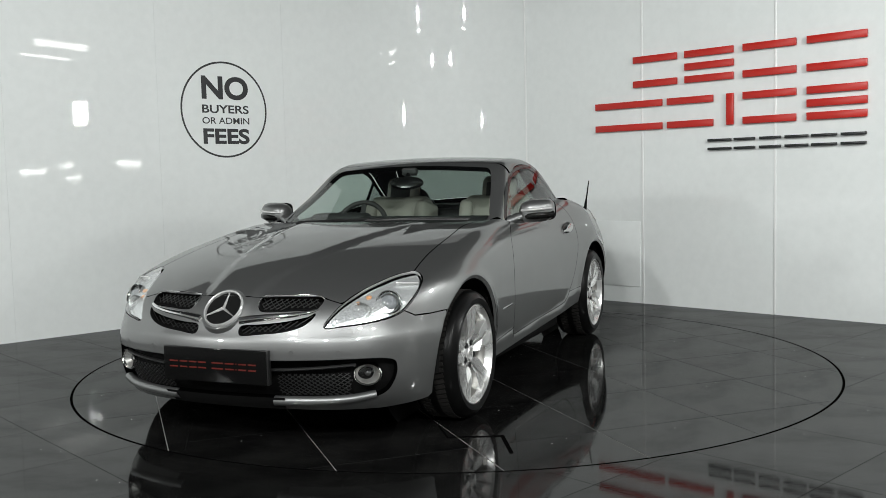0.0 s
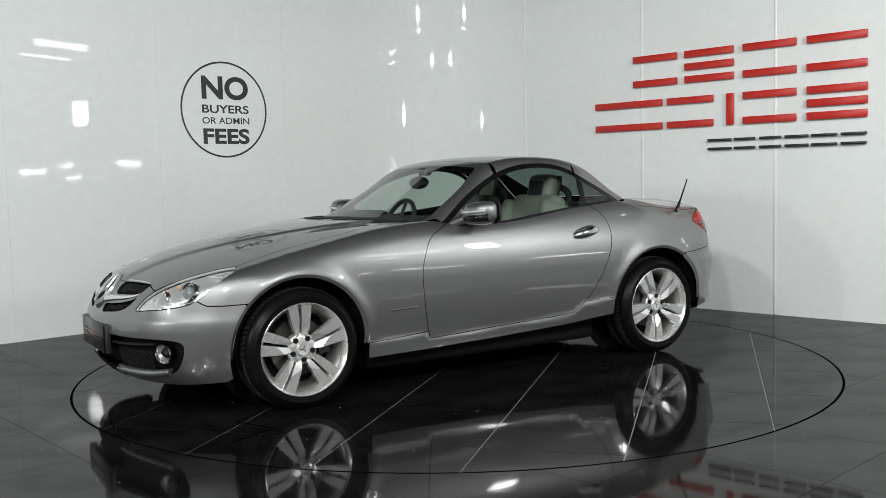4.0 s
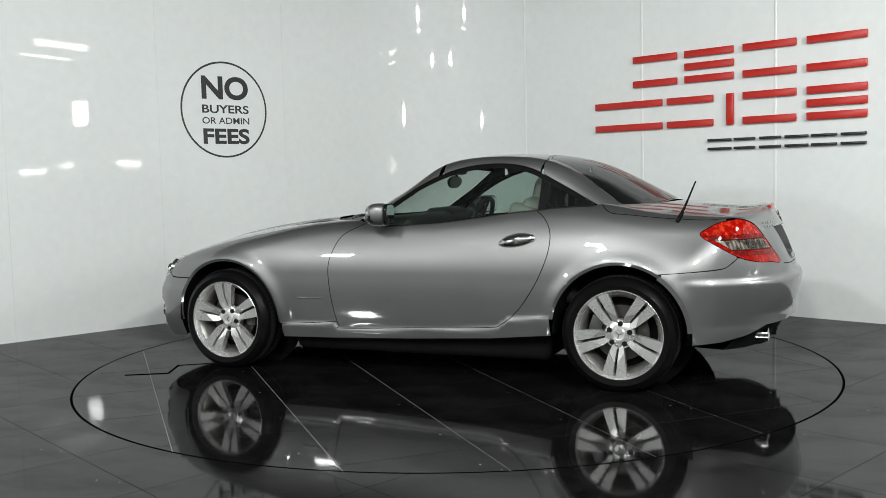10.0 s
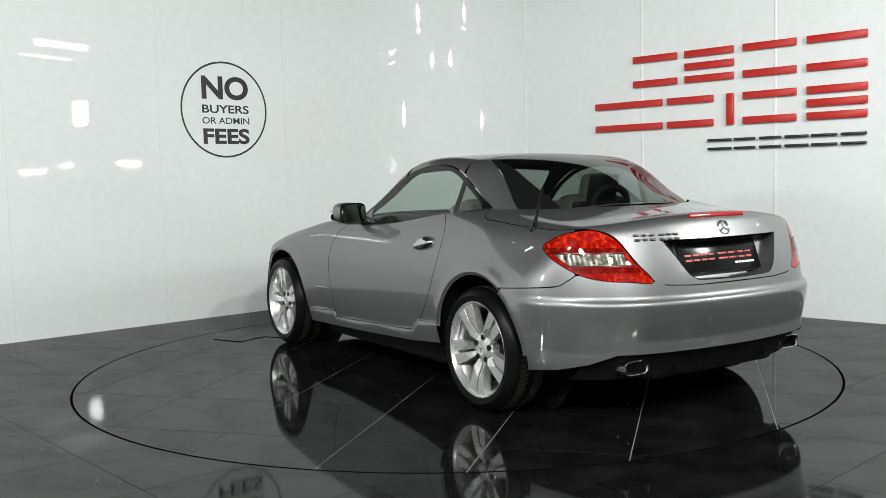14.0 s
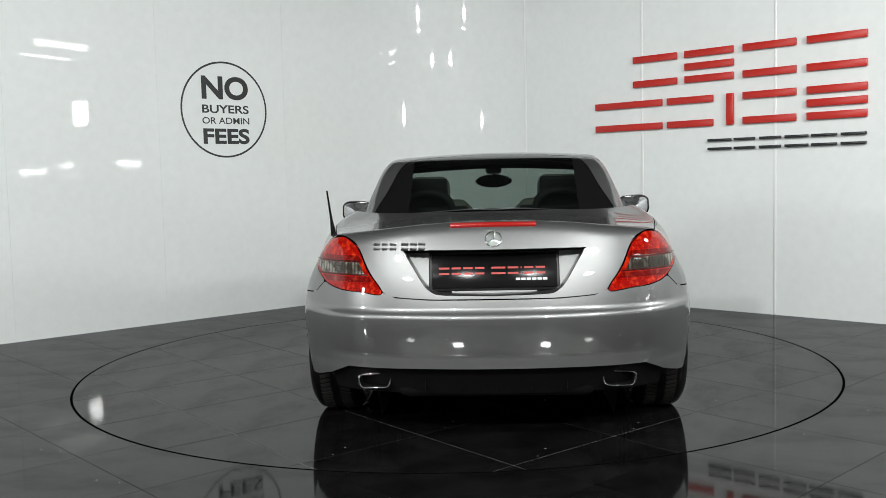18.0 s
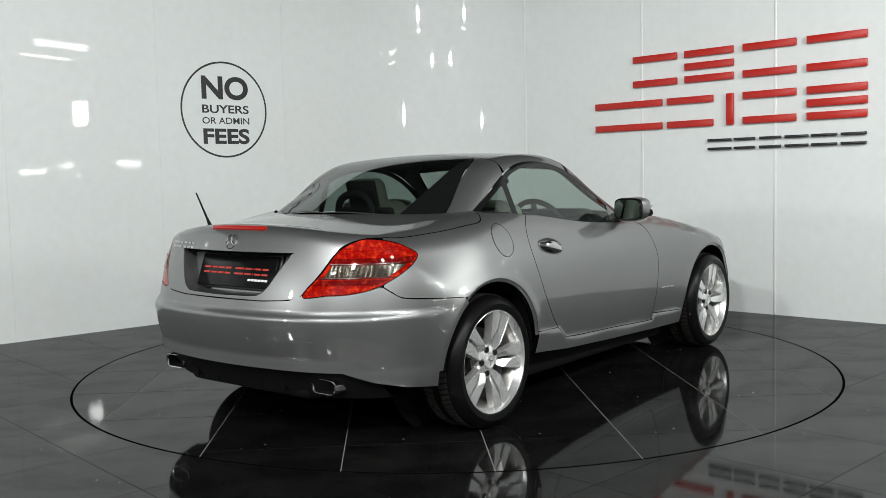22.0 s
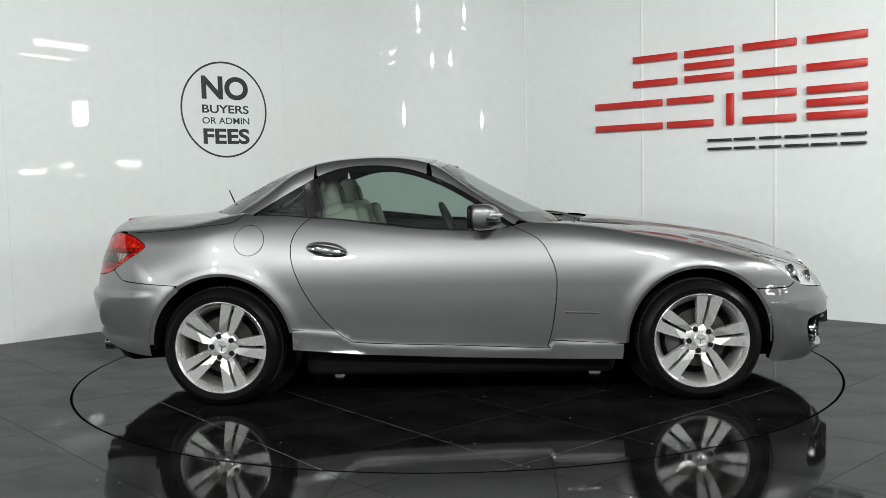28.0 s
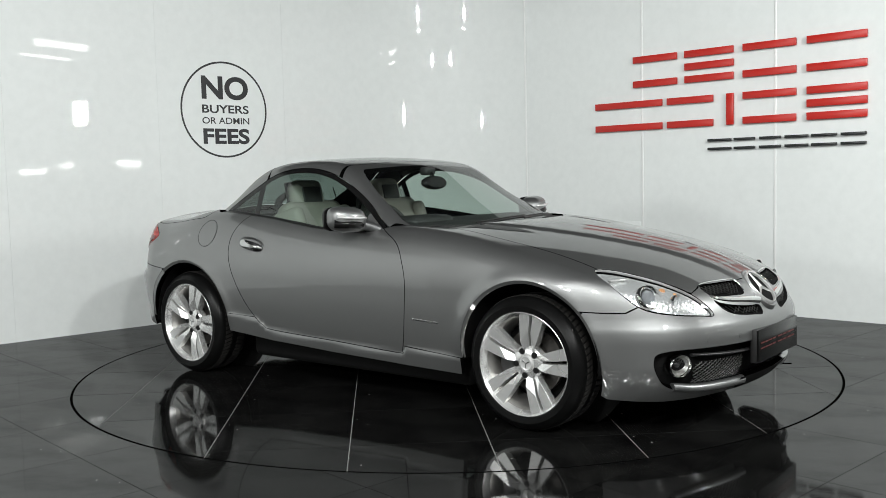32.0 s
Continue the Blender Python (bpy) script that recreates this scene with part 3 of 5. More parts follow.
def spline(xs, vs):
    """Natural cubic spline through a few stations."""
    xs, vs = np.array(xs, float), np.array(vs, float)
    n, h = len(xs), np.diff(xs)
    a, b = np.eye(n), np.zeros(n)
    for i in range(1, n - 1):
        a[i, i - 1:i + 2] = h[i - 1], 2 * (h[i - 1] + h[i]), h[i]
        b[i] = 6 * ((vs[i + 1] - vs[i]) / h[i] - (vs[i] - vs[i - 1]) / h[i - 1])
    m = np.linalg.solve(a, b)

    def value(x):
        x = np.clip(np.asarray(x, float), xs[0], xs[-1])
        i = np.clip(np.searchsorted(xs, x) - 1, 0, n - 2)
        u, w, k = xs[i + 1] - x, x - xs[i], h[i]
        return (m[i] * u ** 3 + m[i + 1] * w ** 3) / (6 * k) + (vs[i] / k - m[i] * k / 6) * u + (vs[i + 1] / k - m[i + 1] * k / 6) * w
    return value


def smooth_max(a, b, k):
    h = np.clip(0.5 + 0.5 * (a - b) / k, 0, 1)
    return b * (1 - h) + a * h + k * h * (1 - h)


def step(a, b, x):
    u = np.clip((x - a) / (b - a), 0, 1)
    return u * u * (3 - 2 * u)


top_line = spline([-2.14, -2.04, -1.94, -1.8, -1.6, -1.4, -1.2, -1.0, -0.8, -0.6, -0.2, 0.4, 1.0, 1.415, 1.7, 1.9, 2.1],
                  [0.41, 0.545, 0.628, 0.7, 0.768, 0.813, 0.848, 0.876, 0.897, 0.908, 0.945, 0.99, 1.015, 0.984, 0.962, 0.952, 0.946])
top_crown = spline([-2.1, -1.8, -1.48, -1.2, -0.9, -0.58, -0.2, 0.3, 0.7, 1.1, 1.4, 1.7, 2.1],
                   [0.1, 0.09, 0.066, 0.05, 0.036, 0.012, 0.03, 0.04, 0.02, 0.022, 0.05, 0.055, 0.055])
half_width = spline([-2.1, -1.7, -1.215, -0.8, -0.4, 0.1, 0.6, 1.0, 1.25, 1.6, 2.1],
                    [0.8, 0.842, 0.873, 0.864, 0.852, 0.853, 0.867, 0.886, 0.893, 0.884, 0.85])
roof_line = spline([-0.75, -0.575, -0.3, -0.11, 0.06, 0.25, 0.434, 0.616, 0.798, 1.016, 1.161, 1.306, 1.415, 1.6],
                   [0.815, 0.9, 1.037, 1.14, 1.228, 1.273, 1.284, 1.277, 1.253, 1.189, 1.12, 1.043, 0.984, 0.885])
HUB_F, HUB_R, HUB_Z = -1.215, 1.215, 0.314
AXLE_Z = 0.307


def sill_crease(x):
    ends = np.maximum(step(-0.44, -0.5, x), step(0.5, 0.64, x))
    return (0.342 + 0.06 * x) * ends + (0.291 + 0.046 * x) * (1 - ends)


def body(x, y, z):
    """Below zero inside the lower body."""
    a = np.abs(y)
    # sides
    up, low = np.maximum(z - 0.6, 0) / 0.34, np.maximum(0.55 - z, 0) / 0.33
    side = half_width(x) - 0.105 * up ** 2.1 - 0.04 * low ** 1.8 - 0.055 * step(1.2, 1.7, x) * step(0.6, 0.84, z)
    for hub in (HUB_F, HUB_R):
        r = np.hypot(x - hub, z - HUB_Z)
        side = side + 0.013 * np.exp(-((r - 0.37) / 0.045) ** 2) * step(0.2, 0.4, z)
    between = step(-0.9, -0.8, x) * step(0.9, 0.8, x)
    side = side + 0.01 * step(0.012, -0.024, z - sill_crease(x)) * between
    f_side = a - side
    # bonnet, cowl and boot lid
    ridge = 0.1 + 0.3 * np.clip((x + 2.0) / 1.4, 0, 1)
    top = top_line(x) - top_crown(x) * (a / 0.72) ** 2 + 0.011 * step(ridge + 0.035, ridge - 0.035, a) * step(-0.3, -0.7, x)
    top = top + 0.012 * step(1.78, 1.95, x) * step(0.62, 0.3, a)
    f_top = (z - top) * 0.9
    # nose
    front = -2.045 + 0.1 * (a / 0.6) ** 2 + 0.25 * (a / 0.85) ** 6 + 0.13 * (np.maximum(0.33 - z, 0) / 0.2) ** 2
    front = front + 0.35 * np.maximum(z - 0.47, 0) + 0.016 * step(0.43, 0.53, z)
    f_front = (front - x) * 0.75
    # tail
    rear = 2.1 - 0.085 * (a / 0.6) ** 2 - 0.29 * (a / 0.88) ** 6 - 0.1 * (np.maximum(0.35 - z, 0) / 0.2) ** 2
    rear = rear + 0.012 * step(0.41, 0.36, z) * step(0.8, 0.6, a) - 0.045 * np.clip((0.57 - z) / 0.2, 0, 1.0) ** 1.4
    above = np.maximum(z - 0.58, 0)
    rear = rear - 0.16 * above - 0.54 * above ** 2 - 0.028 * step(0.57, 0.61, z)
    f_rear = (x - rear) * 0.75
    f = smooth_max(f_side, f_top, 0.075)
    f = smooth_max(f, f_front, 0.06)
    return smooth_max(f, f_rear, 0.045)


def cabin(x, y, z):
    """Below zero inside roof and glass."""
    a = np.abs(y)
    bow = (a / 0.62) ** 2
    e = x - 0.1 * bow * step(0.35, -0.15, x) + 0.2 * bow * step(0.6, 1.1, x)
    f_top = (z - roof_line(e) + 0.022 * (a / 0.55) ** 2) * 0.85
    f_side = a - (0.728 - 0.4 * (z - 0.9) - 0.09 * (np.maximum(x - 0.55, 0) / 0.85) ** 2)
    return smooth_max(f_side, f_top, 0.055)


def meet(field, start, way, far):
    """First meeting of each ray with a field, coming from outside."""
    start, way = np.broadcast_arrays(np.asarray(start, float), np.asarray(way, float))
    n = 70
    lo, hi = np.zeros(len(start)), np.full(len(start), far, float)
    found = np.zeros(len(start), bool)
    for i in range(1, n + 1):
        d = far * i / n
        q = start + way * d
        inside = (field(q[:, 0], q[:, 1], q[:, 2]) < 0) & ~found
        hi[inside], lo[inside] = d, far * (i - 1) / n
        found |= inside
    for _ in range(26):
        mid = (lo + hi) / 2
        q = start + way * mid[:, None]
        inside = field(q[:, 0], q[:, 1], q[:, 2]) < 0
        hi, lo = np.where(inside, mid, hi), np.where(inside, lo, mid)
    return start + way * hi[:, None]


def normal_of(field, q):
    e, g = 2e-3, np.zeros_like(q)
    for i in range(3):
        d = np.zeros(3)
        d[i] = e
        a, b = q + d, q - d
        g[:, i] = field(a[:, 0], a[:, 1], a[:, 2]) - field(b[:, 0], b[:, 1], b[:, 2])
    return g / np.linalg.norm(g, axis=1)[:, None]


# ways of laying flat outlines onto the form: each takes (n, 2) and gives points on it
def from_side(field, s, tilt=0.0):
    """u = x, v = z - tilt * |y|: rays run inwards, and down by tilt for each metre. s: -1 left, 1 right."""
    def lay(uv):
        uv = np.asarray(uv, float)
        n, k = len(uv), math.hypot(1, tilt)
        return meet(field, np.column_stack([uv[:, 0], np.full(n, s * 1.3), uv[:, 1] + 1.3 * tilt]), (0, -s / k, -tilt / k), 1.3 * k)
    lay.flat = lambda q: np.column_stack([q[:, 0], q[:, 2] - tilt * np.abs(q[:, 1])])
    return lay


def from_top(field, lean):
    """lean: how far the ray moves in x for each metre that it climbs. u = x - lean * z, v = y."""
    def lay(uv):
        uv = np.asarray(uv, float)
        n, zt = len(uv), 1.5
        k = math.hypot(1, lean)
        return meet(field, np.column_stack([uv[:, 0] + lean * zt, uv[:, 1], np.full(n, zt)]), (-lean / k, 0, -1 / k), 1.4 * k)
    lay.flat = lambda q: np.column_stack([q[:, 0] - lean * q[:, 2], q[:, 1]])
    return lay


def from_axis(field, x0, sign):
    """u: angle from the car's long axis (radians), v: height; rays run in towards an upright axis at x0. sign -1: nose, 1: tail."""
    def lay(uv):
        c, s = np.cos(uv[:, 0]) * sign, np.sin(uv[:, 0])
        start = np.column_stack([x0 + 1.6 * c, 1.6 * s, uv[:, 1]])
        return meet(field, start, np.column_stack([-c, -s, 0 * c]), 1.6)
    lay.flat = lambda q: np.column_stack([np.arctan2(q[:, 1], sign * (q[:, 0] - x0)), q[:, 2]])
    return lay


# ---------------------------------------------------------------- car: panels
car = thing("car", "grey metallic two-seat coupe roadster standing on the turntable", "car")
GAP = 0.0023


def three(points, s):
    """Points given for one side as x, distance from the middle, z."""
    q = np.array(points, float)
    q[:, 1] *= s
    return q


def path3(points, s, n=6):
    return bend(three(points, s), n)


def skin(name, lay, field, keep, material, parent, cut=(), pitch=0.024, flange=0.03, lift=0.0, gap=GAP, label=""):
    """A body panel: an outline laid onto the form, its edge turned in. keep and cut are flat outlines in lay's own units."""
    keep = [dense(np.asarray(k, float), pitch * 0.8) for k in keep]
    keep[0] = shrink(keep[0], gap)
    cut = [shrink(dense(np.asarray(k, float), pitch * 0.6), -gap) for k in cut]
    uv, tri = fill(keep, cut, pitch)
    q = lay(uv)
    nn = normal_of(field, q)
    q = q + nn * lift
    face = np.cross(q[tri[:, 1]] - q[tri[:, 0]], q[tri[:, 2]] - q[tri[:, 0]])
    turn = np.einsum("ij,ij->i", face, nn[tri[:, 0]]) < 0
    tri = np.where(turn[:, None], tri[:, ::-1], tri)
    verts, faces, norms = list(q), [tuple(t) for t in tri], list(nn)
    if flange:
        edge = rim_of(tri)
        index = {}
        for a, b in edge:
            for v in (a, b):
                if v not in index:
                    index[v] = (len(verts), len(verts) + 1)
                    verts += [q[v], q[v] - nn[v] * flange]
                    norms += [nn[v], nn[v]]
            ia, ib = index[a], index[b]
            faces.append((ib[0], ia[0], ia[1], ib[1]))
    me = make_mesh(name, verts, faces, material, True, np.array(norms))
    if flange:
        me.materials.append(black_gap)
        me.polygons.foreach_set("material_index", [0] * len(tri) + [1] * (len(faces) - len(tri)))
    return part(name, me, material, parent, label)


def strip(name, a, b, material, parent, label="", rows=1, arch=0.0):
    """A ruled band between two curves of equal count."""
    verts, faces, n = [], [], len(a)
    for k in range(rows + 1):
        t = k / rows
        for p, q in zip(a, b):
            v = np.array(p) * (1 - t) + np.array(q) * t
            v[2] += arch * 4 * t * (1 - t)
            verts.append(v)
    for k in range(rows):
        for i in range(n - 1):
            faces.append((k * n + i, k * n + i + 1, (k + 1) * n + i + 1, (k + 1) * n + i))
    return part(name, make_mesh(name, verts, faces, material, True), material, parent, label)


def resample(q, n):
    q = np.asarray(q, float)
    d = np.concatenate([[0], np.cumsum(np.linalg.norm(np.diff(q, axis=0), axis=1))])
    t = np.linspace(0, d[-1], n)
    return np.column_stack([np.interp(t, d, q[:, i]) for i in range(q.shape[1])])


# shared seams, as x, z on the side or x, half breadth on top
DOOR_FRONT = bend([(-0.285, 0.893), (-0.416, 0.825), (-0.476, 0.73), (-0.502, 0.635), (-0.496, 0.506), (-0.478, 0.377), (-0.463, 0.312)], 6)
DOOR_FOOT = bend([(-0.463, 0.312), (-0.452, 0.286), (-0.425, 0.273), (0.0, 0.292), (0.48, 0.314), (0.565, 0.337), (0.63, 0.381)], 6)
DOOR_REAR = bend([(0.63, 0.381), (0.694, 0.452), (0.775, 0.577), (0.83, 0.702), (0.847, 0.797), (0.835, 0.865), (0.8, 0.918), (0.752, 0.955)], 6)
BELT = bend([(0.752, 0.955), (0.6, 0.942), (0.39, 0.914), (0.196, 0.89), (0.0, 0.877), (-0.16, 0.872), (-0.285, 0.893)], 6)
SILL_F, SILL_R = np.array([(-0.836, 0.291), (-0.463, 0.312)]), np.array([(0.63, 0.381), (0.846, 0.391)])
BONNET_SIDE = [(-1.5, 0.704), (-1.4, 0.692), (-1.256, 0.678), (-0.926, 0.655), (-0.66, 0.632), (-0.5, 0.655)]
BONNET_NOSE = [(-1.905, 0.0), (-1.9, 0.1), (-1.893, 0.17), (-1.868, 0.34), (-1.852, 0.42), (-1.862, 0.47), (-1.868, 0.517)]
BONNET_BACK = [(-0.5, 0.655), (-0.6, 0.5), (-0.69, 0.3), (-0.73, 0.12), (-0.735, 0.0)]
HEADLIGHT = [(-1.934, 0.478, 0.531), (-1.868, 0.517, 0.607), (-1.75, 0.566, 0.666), (-1.628, 0.616, 0.703), (-1.543, 0.66, 0.723), (-1.494, 0.712, 0.729), (-1.528, 0.753, 0.708),
             (-1.59, 0.774, 0.678), (-1.648, 0.774, 0.634), (-1.714, 0.749, 0.581), (-1.773, 0.709, 0.556), (-1.844, 0.637, 0.541), (-1.898, 0.558, 0.533)]
TAILLIGHT = [(1.62, 0.782, 0.82), (1.655, 0.765, 0.858), (1.705, 0.738, 0.887), (1.76, 0.7, 0.899), (1.817, 0.648, 0.903), (1.87, 0.58, 0.85), (1.92, 0.53, 0.757), (1.965, 0.463, 0.661),
             (1.93, 0.56, 0.666), (1.87, 0.65, 0.674), (1.79, 0.72, 0.7), (1.69, 0.765, 0.755)]
BOOT_SIDE = [(1.1, 0.7, 0.97), (1.13, 0.755, 0.945), (1.19, 0.78, 0.928), (1.35, 0.768, 0.922), (1.514, 0.74, 0.915), (1.66, 0.718, 0.907), (1.74, 0.695, 0.902)]
BOOT_FALL = [(1.817, 0.645, 0.903), (1.868, 0.577, 0.852), (1.918, 0.526, 0.758), (1.963, 0.46, 0.666), (1.99, 0.405, 0.646), (2.036, 0.268, 0.642), (2.05, 0.12, 0.642), (2.054, 0.0, 0.642)]
BUMPER_R = [(1.437, 0.9, 0.63), (1.6, 0.86, 0.64), (1.725, 0.8, 0.652), (1.762, 0.76, 0.676), (1.785, 0.735, 0.698)]


def settle(points):
    """Moves points straight onto the body."""
    q = np.array(points, float)
    for _ in range(6):
        q -= normal_of(body, q) * body(q[:, 0], q[:, 1], q[:, 2])[:, None]
    return q


TAILLIGHT, BOOT_FALL, BUMPER_R = settle(TAILLIGHT), settle(BOOT_FALL), settle(BUMPER_R)
nose_lay, tail_lay = from_axis(body, -1.2, -1), from_axis(body, 1.2, 1)
drop, drop_front, drop_rear = from_top(body, 0.0), from_top(body, -0.7), from_top(body, 0.6)
cabin_top = from_top(cabin, 0.0)


def spindle(lay, loop, s, n=5):
    return lay.flat(bend(three(loop, s), n, closed=True))


def both_sides(half):
    """A closed outline from one half that starts and ends on the middle line (second column changes sign)."""
    half = np.asarray(half, float)
    return np.vstack([half, (half * (1, -1))[::-1][1:-1]])


def side_panels(s):
    tilt = from_side(body, s, 0.5)
    flat = from_side(body, s)
    head, tail = spindle(tilt, HEADLIGHT, s), spindle(tilt, TAILLIGHT, s)

    def on(xz):
        return tilt.flat(flat(np.asarray(xz, float)))
    # front wing
    top = bend(BONNET_SIDE, 5)
    ridge = tilt.flat(drop(np.column_stack([top[:, 0], top[:, 1] * s])))
    corner = tilt.flat(drop(np.array([(-0.42, 0.69 * s), (-0.34, 0.722 * s)])))
    wheel = on(arc(HUB_F, HUB_Z, 0.367, -3.5, 138, 40))
    seam = tilt.flat(three([(-1.502, 0.859, 0.559), (-1.6, 0.82, 0.555), (-1.673, 0.783, 0.556), (-1.714, 0.749, 0.581)], s))
    inner = tilt.flat(three([(-1.69, 0.72, 0.62), (-1.62, 0.7, 0.67)], s))
    skin("front_wing", tilt, body, [np.vstack([ridge, corner, on(DOOR_FRONT), on(SILL_F[::-1])[1:], wheel, seam, inner])], paint, car, [head])
    # door, sill
    door = skin("door", tilt, body, [on(np.vstack([DOOR_FRONT[:-1], DOOR_FOOT[:-1], DOOR_REAR[:-1], BELT[:-1]]))], paint, car)
    foot = np.array([(0.848, 0.33), (0.85, 0.285), (0.5, 0.252), (0.0, 0.227), (-0.5, 0.212), (-0.832, 0.208), (-0.838, 0.26)])
    skin("side_sill", flat, body, [np.vstack([SILL_F[:1], DOOR_FOOT, SILL_R[1:], foot])], paint, car)
    # rear wing
    wheel = on(arc(HUB_R, HUB_Z, 0.373, 57, 168, 40))
    boot = tilt.flat(drop(path3(BOOT_SIDE, s)[:, :2]))
    seam = tilt.flat(path3(BUMPER_R, s))
    belt = on(np.array([(0.752, 0.955), (0.85, 0.966), (0.95, 0.972), (1.05, 0.974)]))
    inner = tilt.flat(three([(1.75, 0.7, 0.86), (1.78, 0.715, 0.76)], s))
    skin("rear_wing", tilt, body, [np.vstack([belt, boot, inner, seam[::-1], wheel, on(SILL_R[::-1]), on(DOOR_REAR[1:-1])])], paint, car, [tail])
    # ledge between the outer skin and the side glass
    n = 40
    edge = flat(resample(np.vstack([BELT[::-1], [(0.85, 0.966), (0.95, 0.972), (1.05, 0.974)]]), n))
    inside = edge.copy()
    inside[:, 1] = s * (0.728 - 0.4 * (edge[:, 2] + 0.004 - 0.9) - 0.09 * (np.maximum(edge[:, 0] - 0.55, 0) / 0.85) ** 2) - s * 0.004
    inside[:, 2] += 0.004
    strip("belt_trim", edge - (0, 0, 0.003), inside, black_plastic, car)
    return door


def front_bumper():
    top = drop_front(np.array([(x + 0.7 * z, y) for x, y, z in [(a, b, top_line(a) - 0.02) for a, b in BONNET_NOSE]]))
    half = [nose_lay.flat(top)]
    half.append(nose_lay.flat(three([(-1.8, 0.6, 0.6), (-1.73, 0.72, 0.6), (-1.714, 0.749, 0.581), (-1.673, 0.783, 0.556), (-1.6, 0.82, 0.555), (-1.505, 0.859, 0.559)], 1)))
    side = from_side(body, 1)
    half.append(nose_lay.flat(side(arc(HUB_F, HUB_Z, 0.367, 141, 199, 16))))
    half.append(np.array([(1.12, 0.178), (0.85, 0.165), (0.5, 0.168), (0.2, 0.172), (0.0, 0.172)]))
    half = np.vstack(half) * (-1, 1)
    half = np.vstack([half, (half * (-1, 1))[::-1][1:-1]])
    holes = [spindle(nose_lay, HEADLIGHT, s) for s in (-1, 1)]
    for s in (-1, 1):
        holes += [grille_loop(GRILLE_UP, s), grille_loop(GRILLE_LOW, s)]
    holes.append(intake_loop())
    holes.append(nose_lay.flat(from_front(np.column_stack([-0.1 * np.cos(np.radians(np.arange(0, 360, 12))), 0.588 + 0.064 * np.sin(np.radians(np.arange(0, 360, 12)))]))))
    return skin("front_bumper", nose_lay, body, [half], paint, car, holes)


GRILLE_UP = bend([(0.165, 0.645), (0.3, 0.65), (0.41, 0.646), (0.44, 0.637), (0.436, 0.614), (0.418, 0.602), (0.31, 0.596), (0.205, 0.592), (0.172, 0.606)], 5, True)
GRILLE_LOW = bend([(0.115, 0.533), (0.2, 0.54), (0.31, 0.552), (0.4, 0.57), (0.432, 0.585), (0.418, 0.558), (0.38, 0.533), (0.31, 0.514), (0.2, 0.503), (0.118, 0.498)], 5, True)


def grille_loop(loop, s):
    """A grille opening of one side, as angle and height."""
    return nose_lay.flat(from_front(np.column_stack([loop[:, 0] * s, loop[:, 1]])))


def intake_loop():
    half = bend([(0.0, 0.392), (0.3, 0.395), (0.6, 0.398), (0.72, 0.388), (0.742, 0.35), (0.73, 0.29), (0.69, 0.24), (0.6, 0.222), (0.3, 0.222), (0.0, 0.222)], 5)
    q = from_front(both_sides(half[:, ::-1])[:, ::-1])
    return nose_lay.flat(q)


def from_front(yz):
    yz = np.asarray(yz, float)
    return meet(body, np.column_stack([np.full(len(yz), -2.6), yz[:, 0], yz[:, 1]]), (1, 0, 0), 1.6)


def from_rear(yz):
    yz = np.asarray(yz, float)
    return meet(body, np.column_stack([np.full(len(yz), 2.6), yz[:, 0], yz[:, 1]]), (-1, 0, 0), 1.6)


def rear_bumper():
    half = [tail_lay.flat(three(BOOT_FALL[::-1][:5], 1)), tail_lay.flat(three([(1.94, 0.56, 0.7), (1.82, 0.7, 0.71)], 1)), tail_lay.flat(path3(BUMPER_R, 1)[::-1])]
    half.append(tail_lay.flat(from_side(body, 1)(arc(HUB_R, HUB_Z, 0.373, 53, -8, 16))))
    half.append(tail_lay.flat(from_rear(np.array([(0.845, 0.265), (0.8, 0.276), (0.72, 0.306), (0.63, 0.35), (0.3, 0.354), (0.0, 0.354)]))))
    half = np.vstack(half)
    half = np.vstack([half, (half * (-1, 1))[::-1][1:-1]])
    return skin("rear_bumper", tail_lay, body, [half], paint, car, [spindle(tail_lay, TAILLIGHT, s) for s in (-1, 1)])


def plate_loop():
    half = bend([(0.0, 0.842), (0.36, 0.842), (0.374, 0.838), (0.33, 0.765), (0.287, 0.7), (0.25, 0.672), (0.2, 0.664), (0.0, 0.66)], 4)
    return both_sides(half[:, ::-1])[:, ::-1]


def lids():
    side, back, nose = bend(BONNET_SIDE, 5), bend(BONNET_BACK, 5), bend(BONNET_NOSE, 5)
    head = [spindle(drop_front, HEADLIGHT, s) for s in (-1, 1)]
    rear = drop_front.flat(drop(back))
    flank = drop_front.flat(drop(side))
    tip = drop_front.flat(np.column_stack([nose[:, 0], nose[:, 1], top_line(nose[:, 0]) - 0.02]))
    shoulder = drop_front.flat(three([(-1.8, 0.56, 0.63), (-1.65, 0.62, 0.68)], 1))
    half = np.vstack([tip, shoulder, flank, rear[1:]])
    skin("bonnet", drop_front, body, [both_sides(half)], paint, car, head)
    half = [drop_rear.flat(drop(bend([(1.43, 0.0), (1.39, 0.22), (1.26, 0.52), (1.15, 0.66), (1.1, 0.7)], 5))), drop_rear.flat(drop(path3(BOOT_SIDE, 1)[1:, :2])), drop_rear.flat(path3(BOOT_FALL, 1))]
    lid = skin("boot_lid", drop_rear, body, [both_sides(np.vstack(half))], paint, car, [drop_rear.flat(from_rear(plate_loop())), *[spindle(drop_rear, TAILLIGHT, s) for s in (-1, 1)]])
    return lid


FRAME_LINE = [(-0.3, 0.895), (-0.262, 0.917), (-0.096, 1.035), (0.072, 1.13), (0.238, 1.191), (0.403, 1.217), (0.567, 1.213), (0.697, 1.18), (0.81, 1.122), (0.923, 1.06), (1.056, 0.985), (1.08, 0.97)]


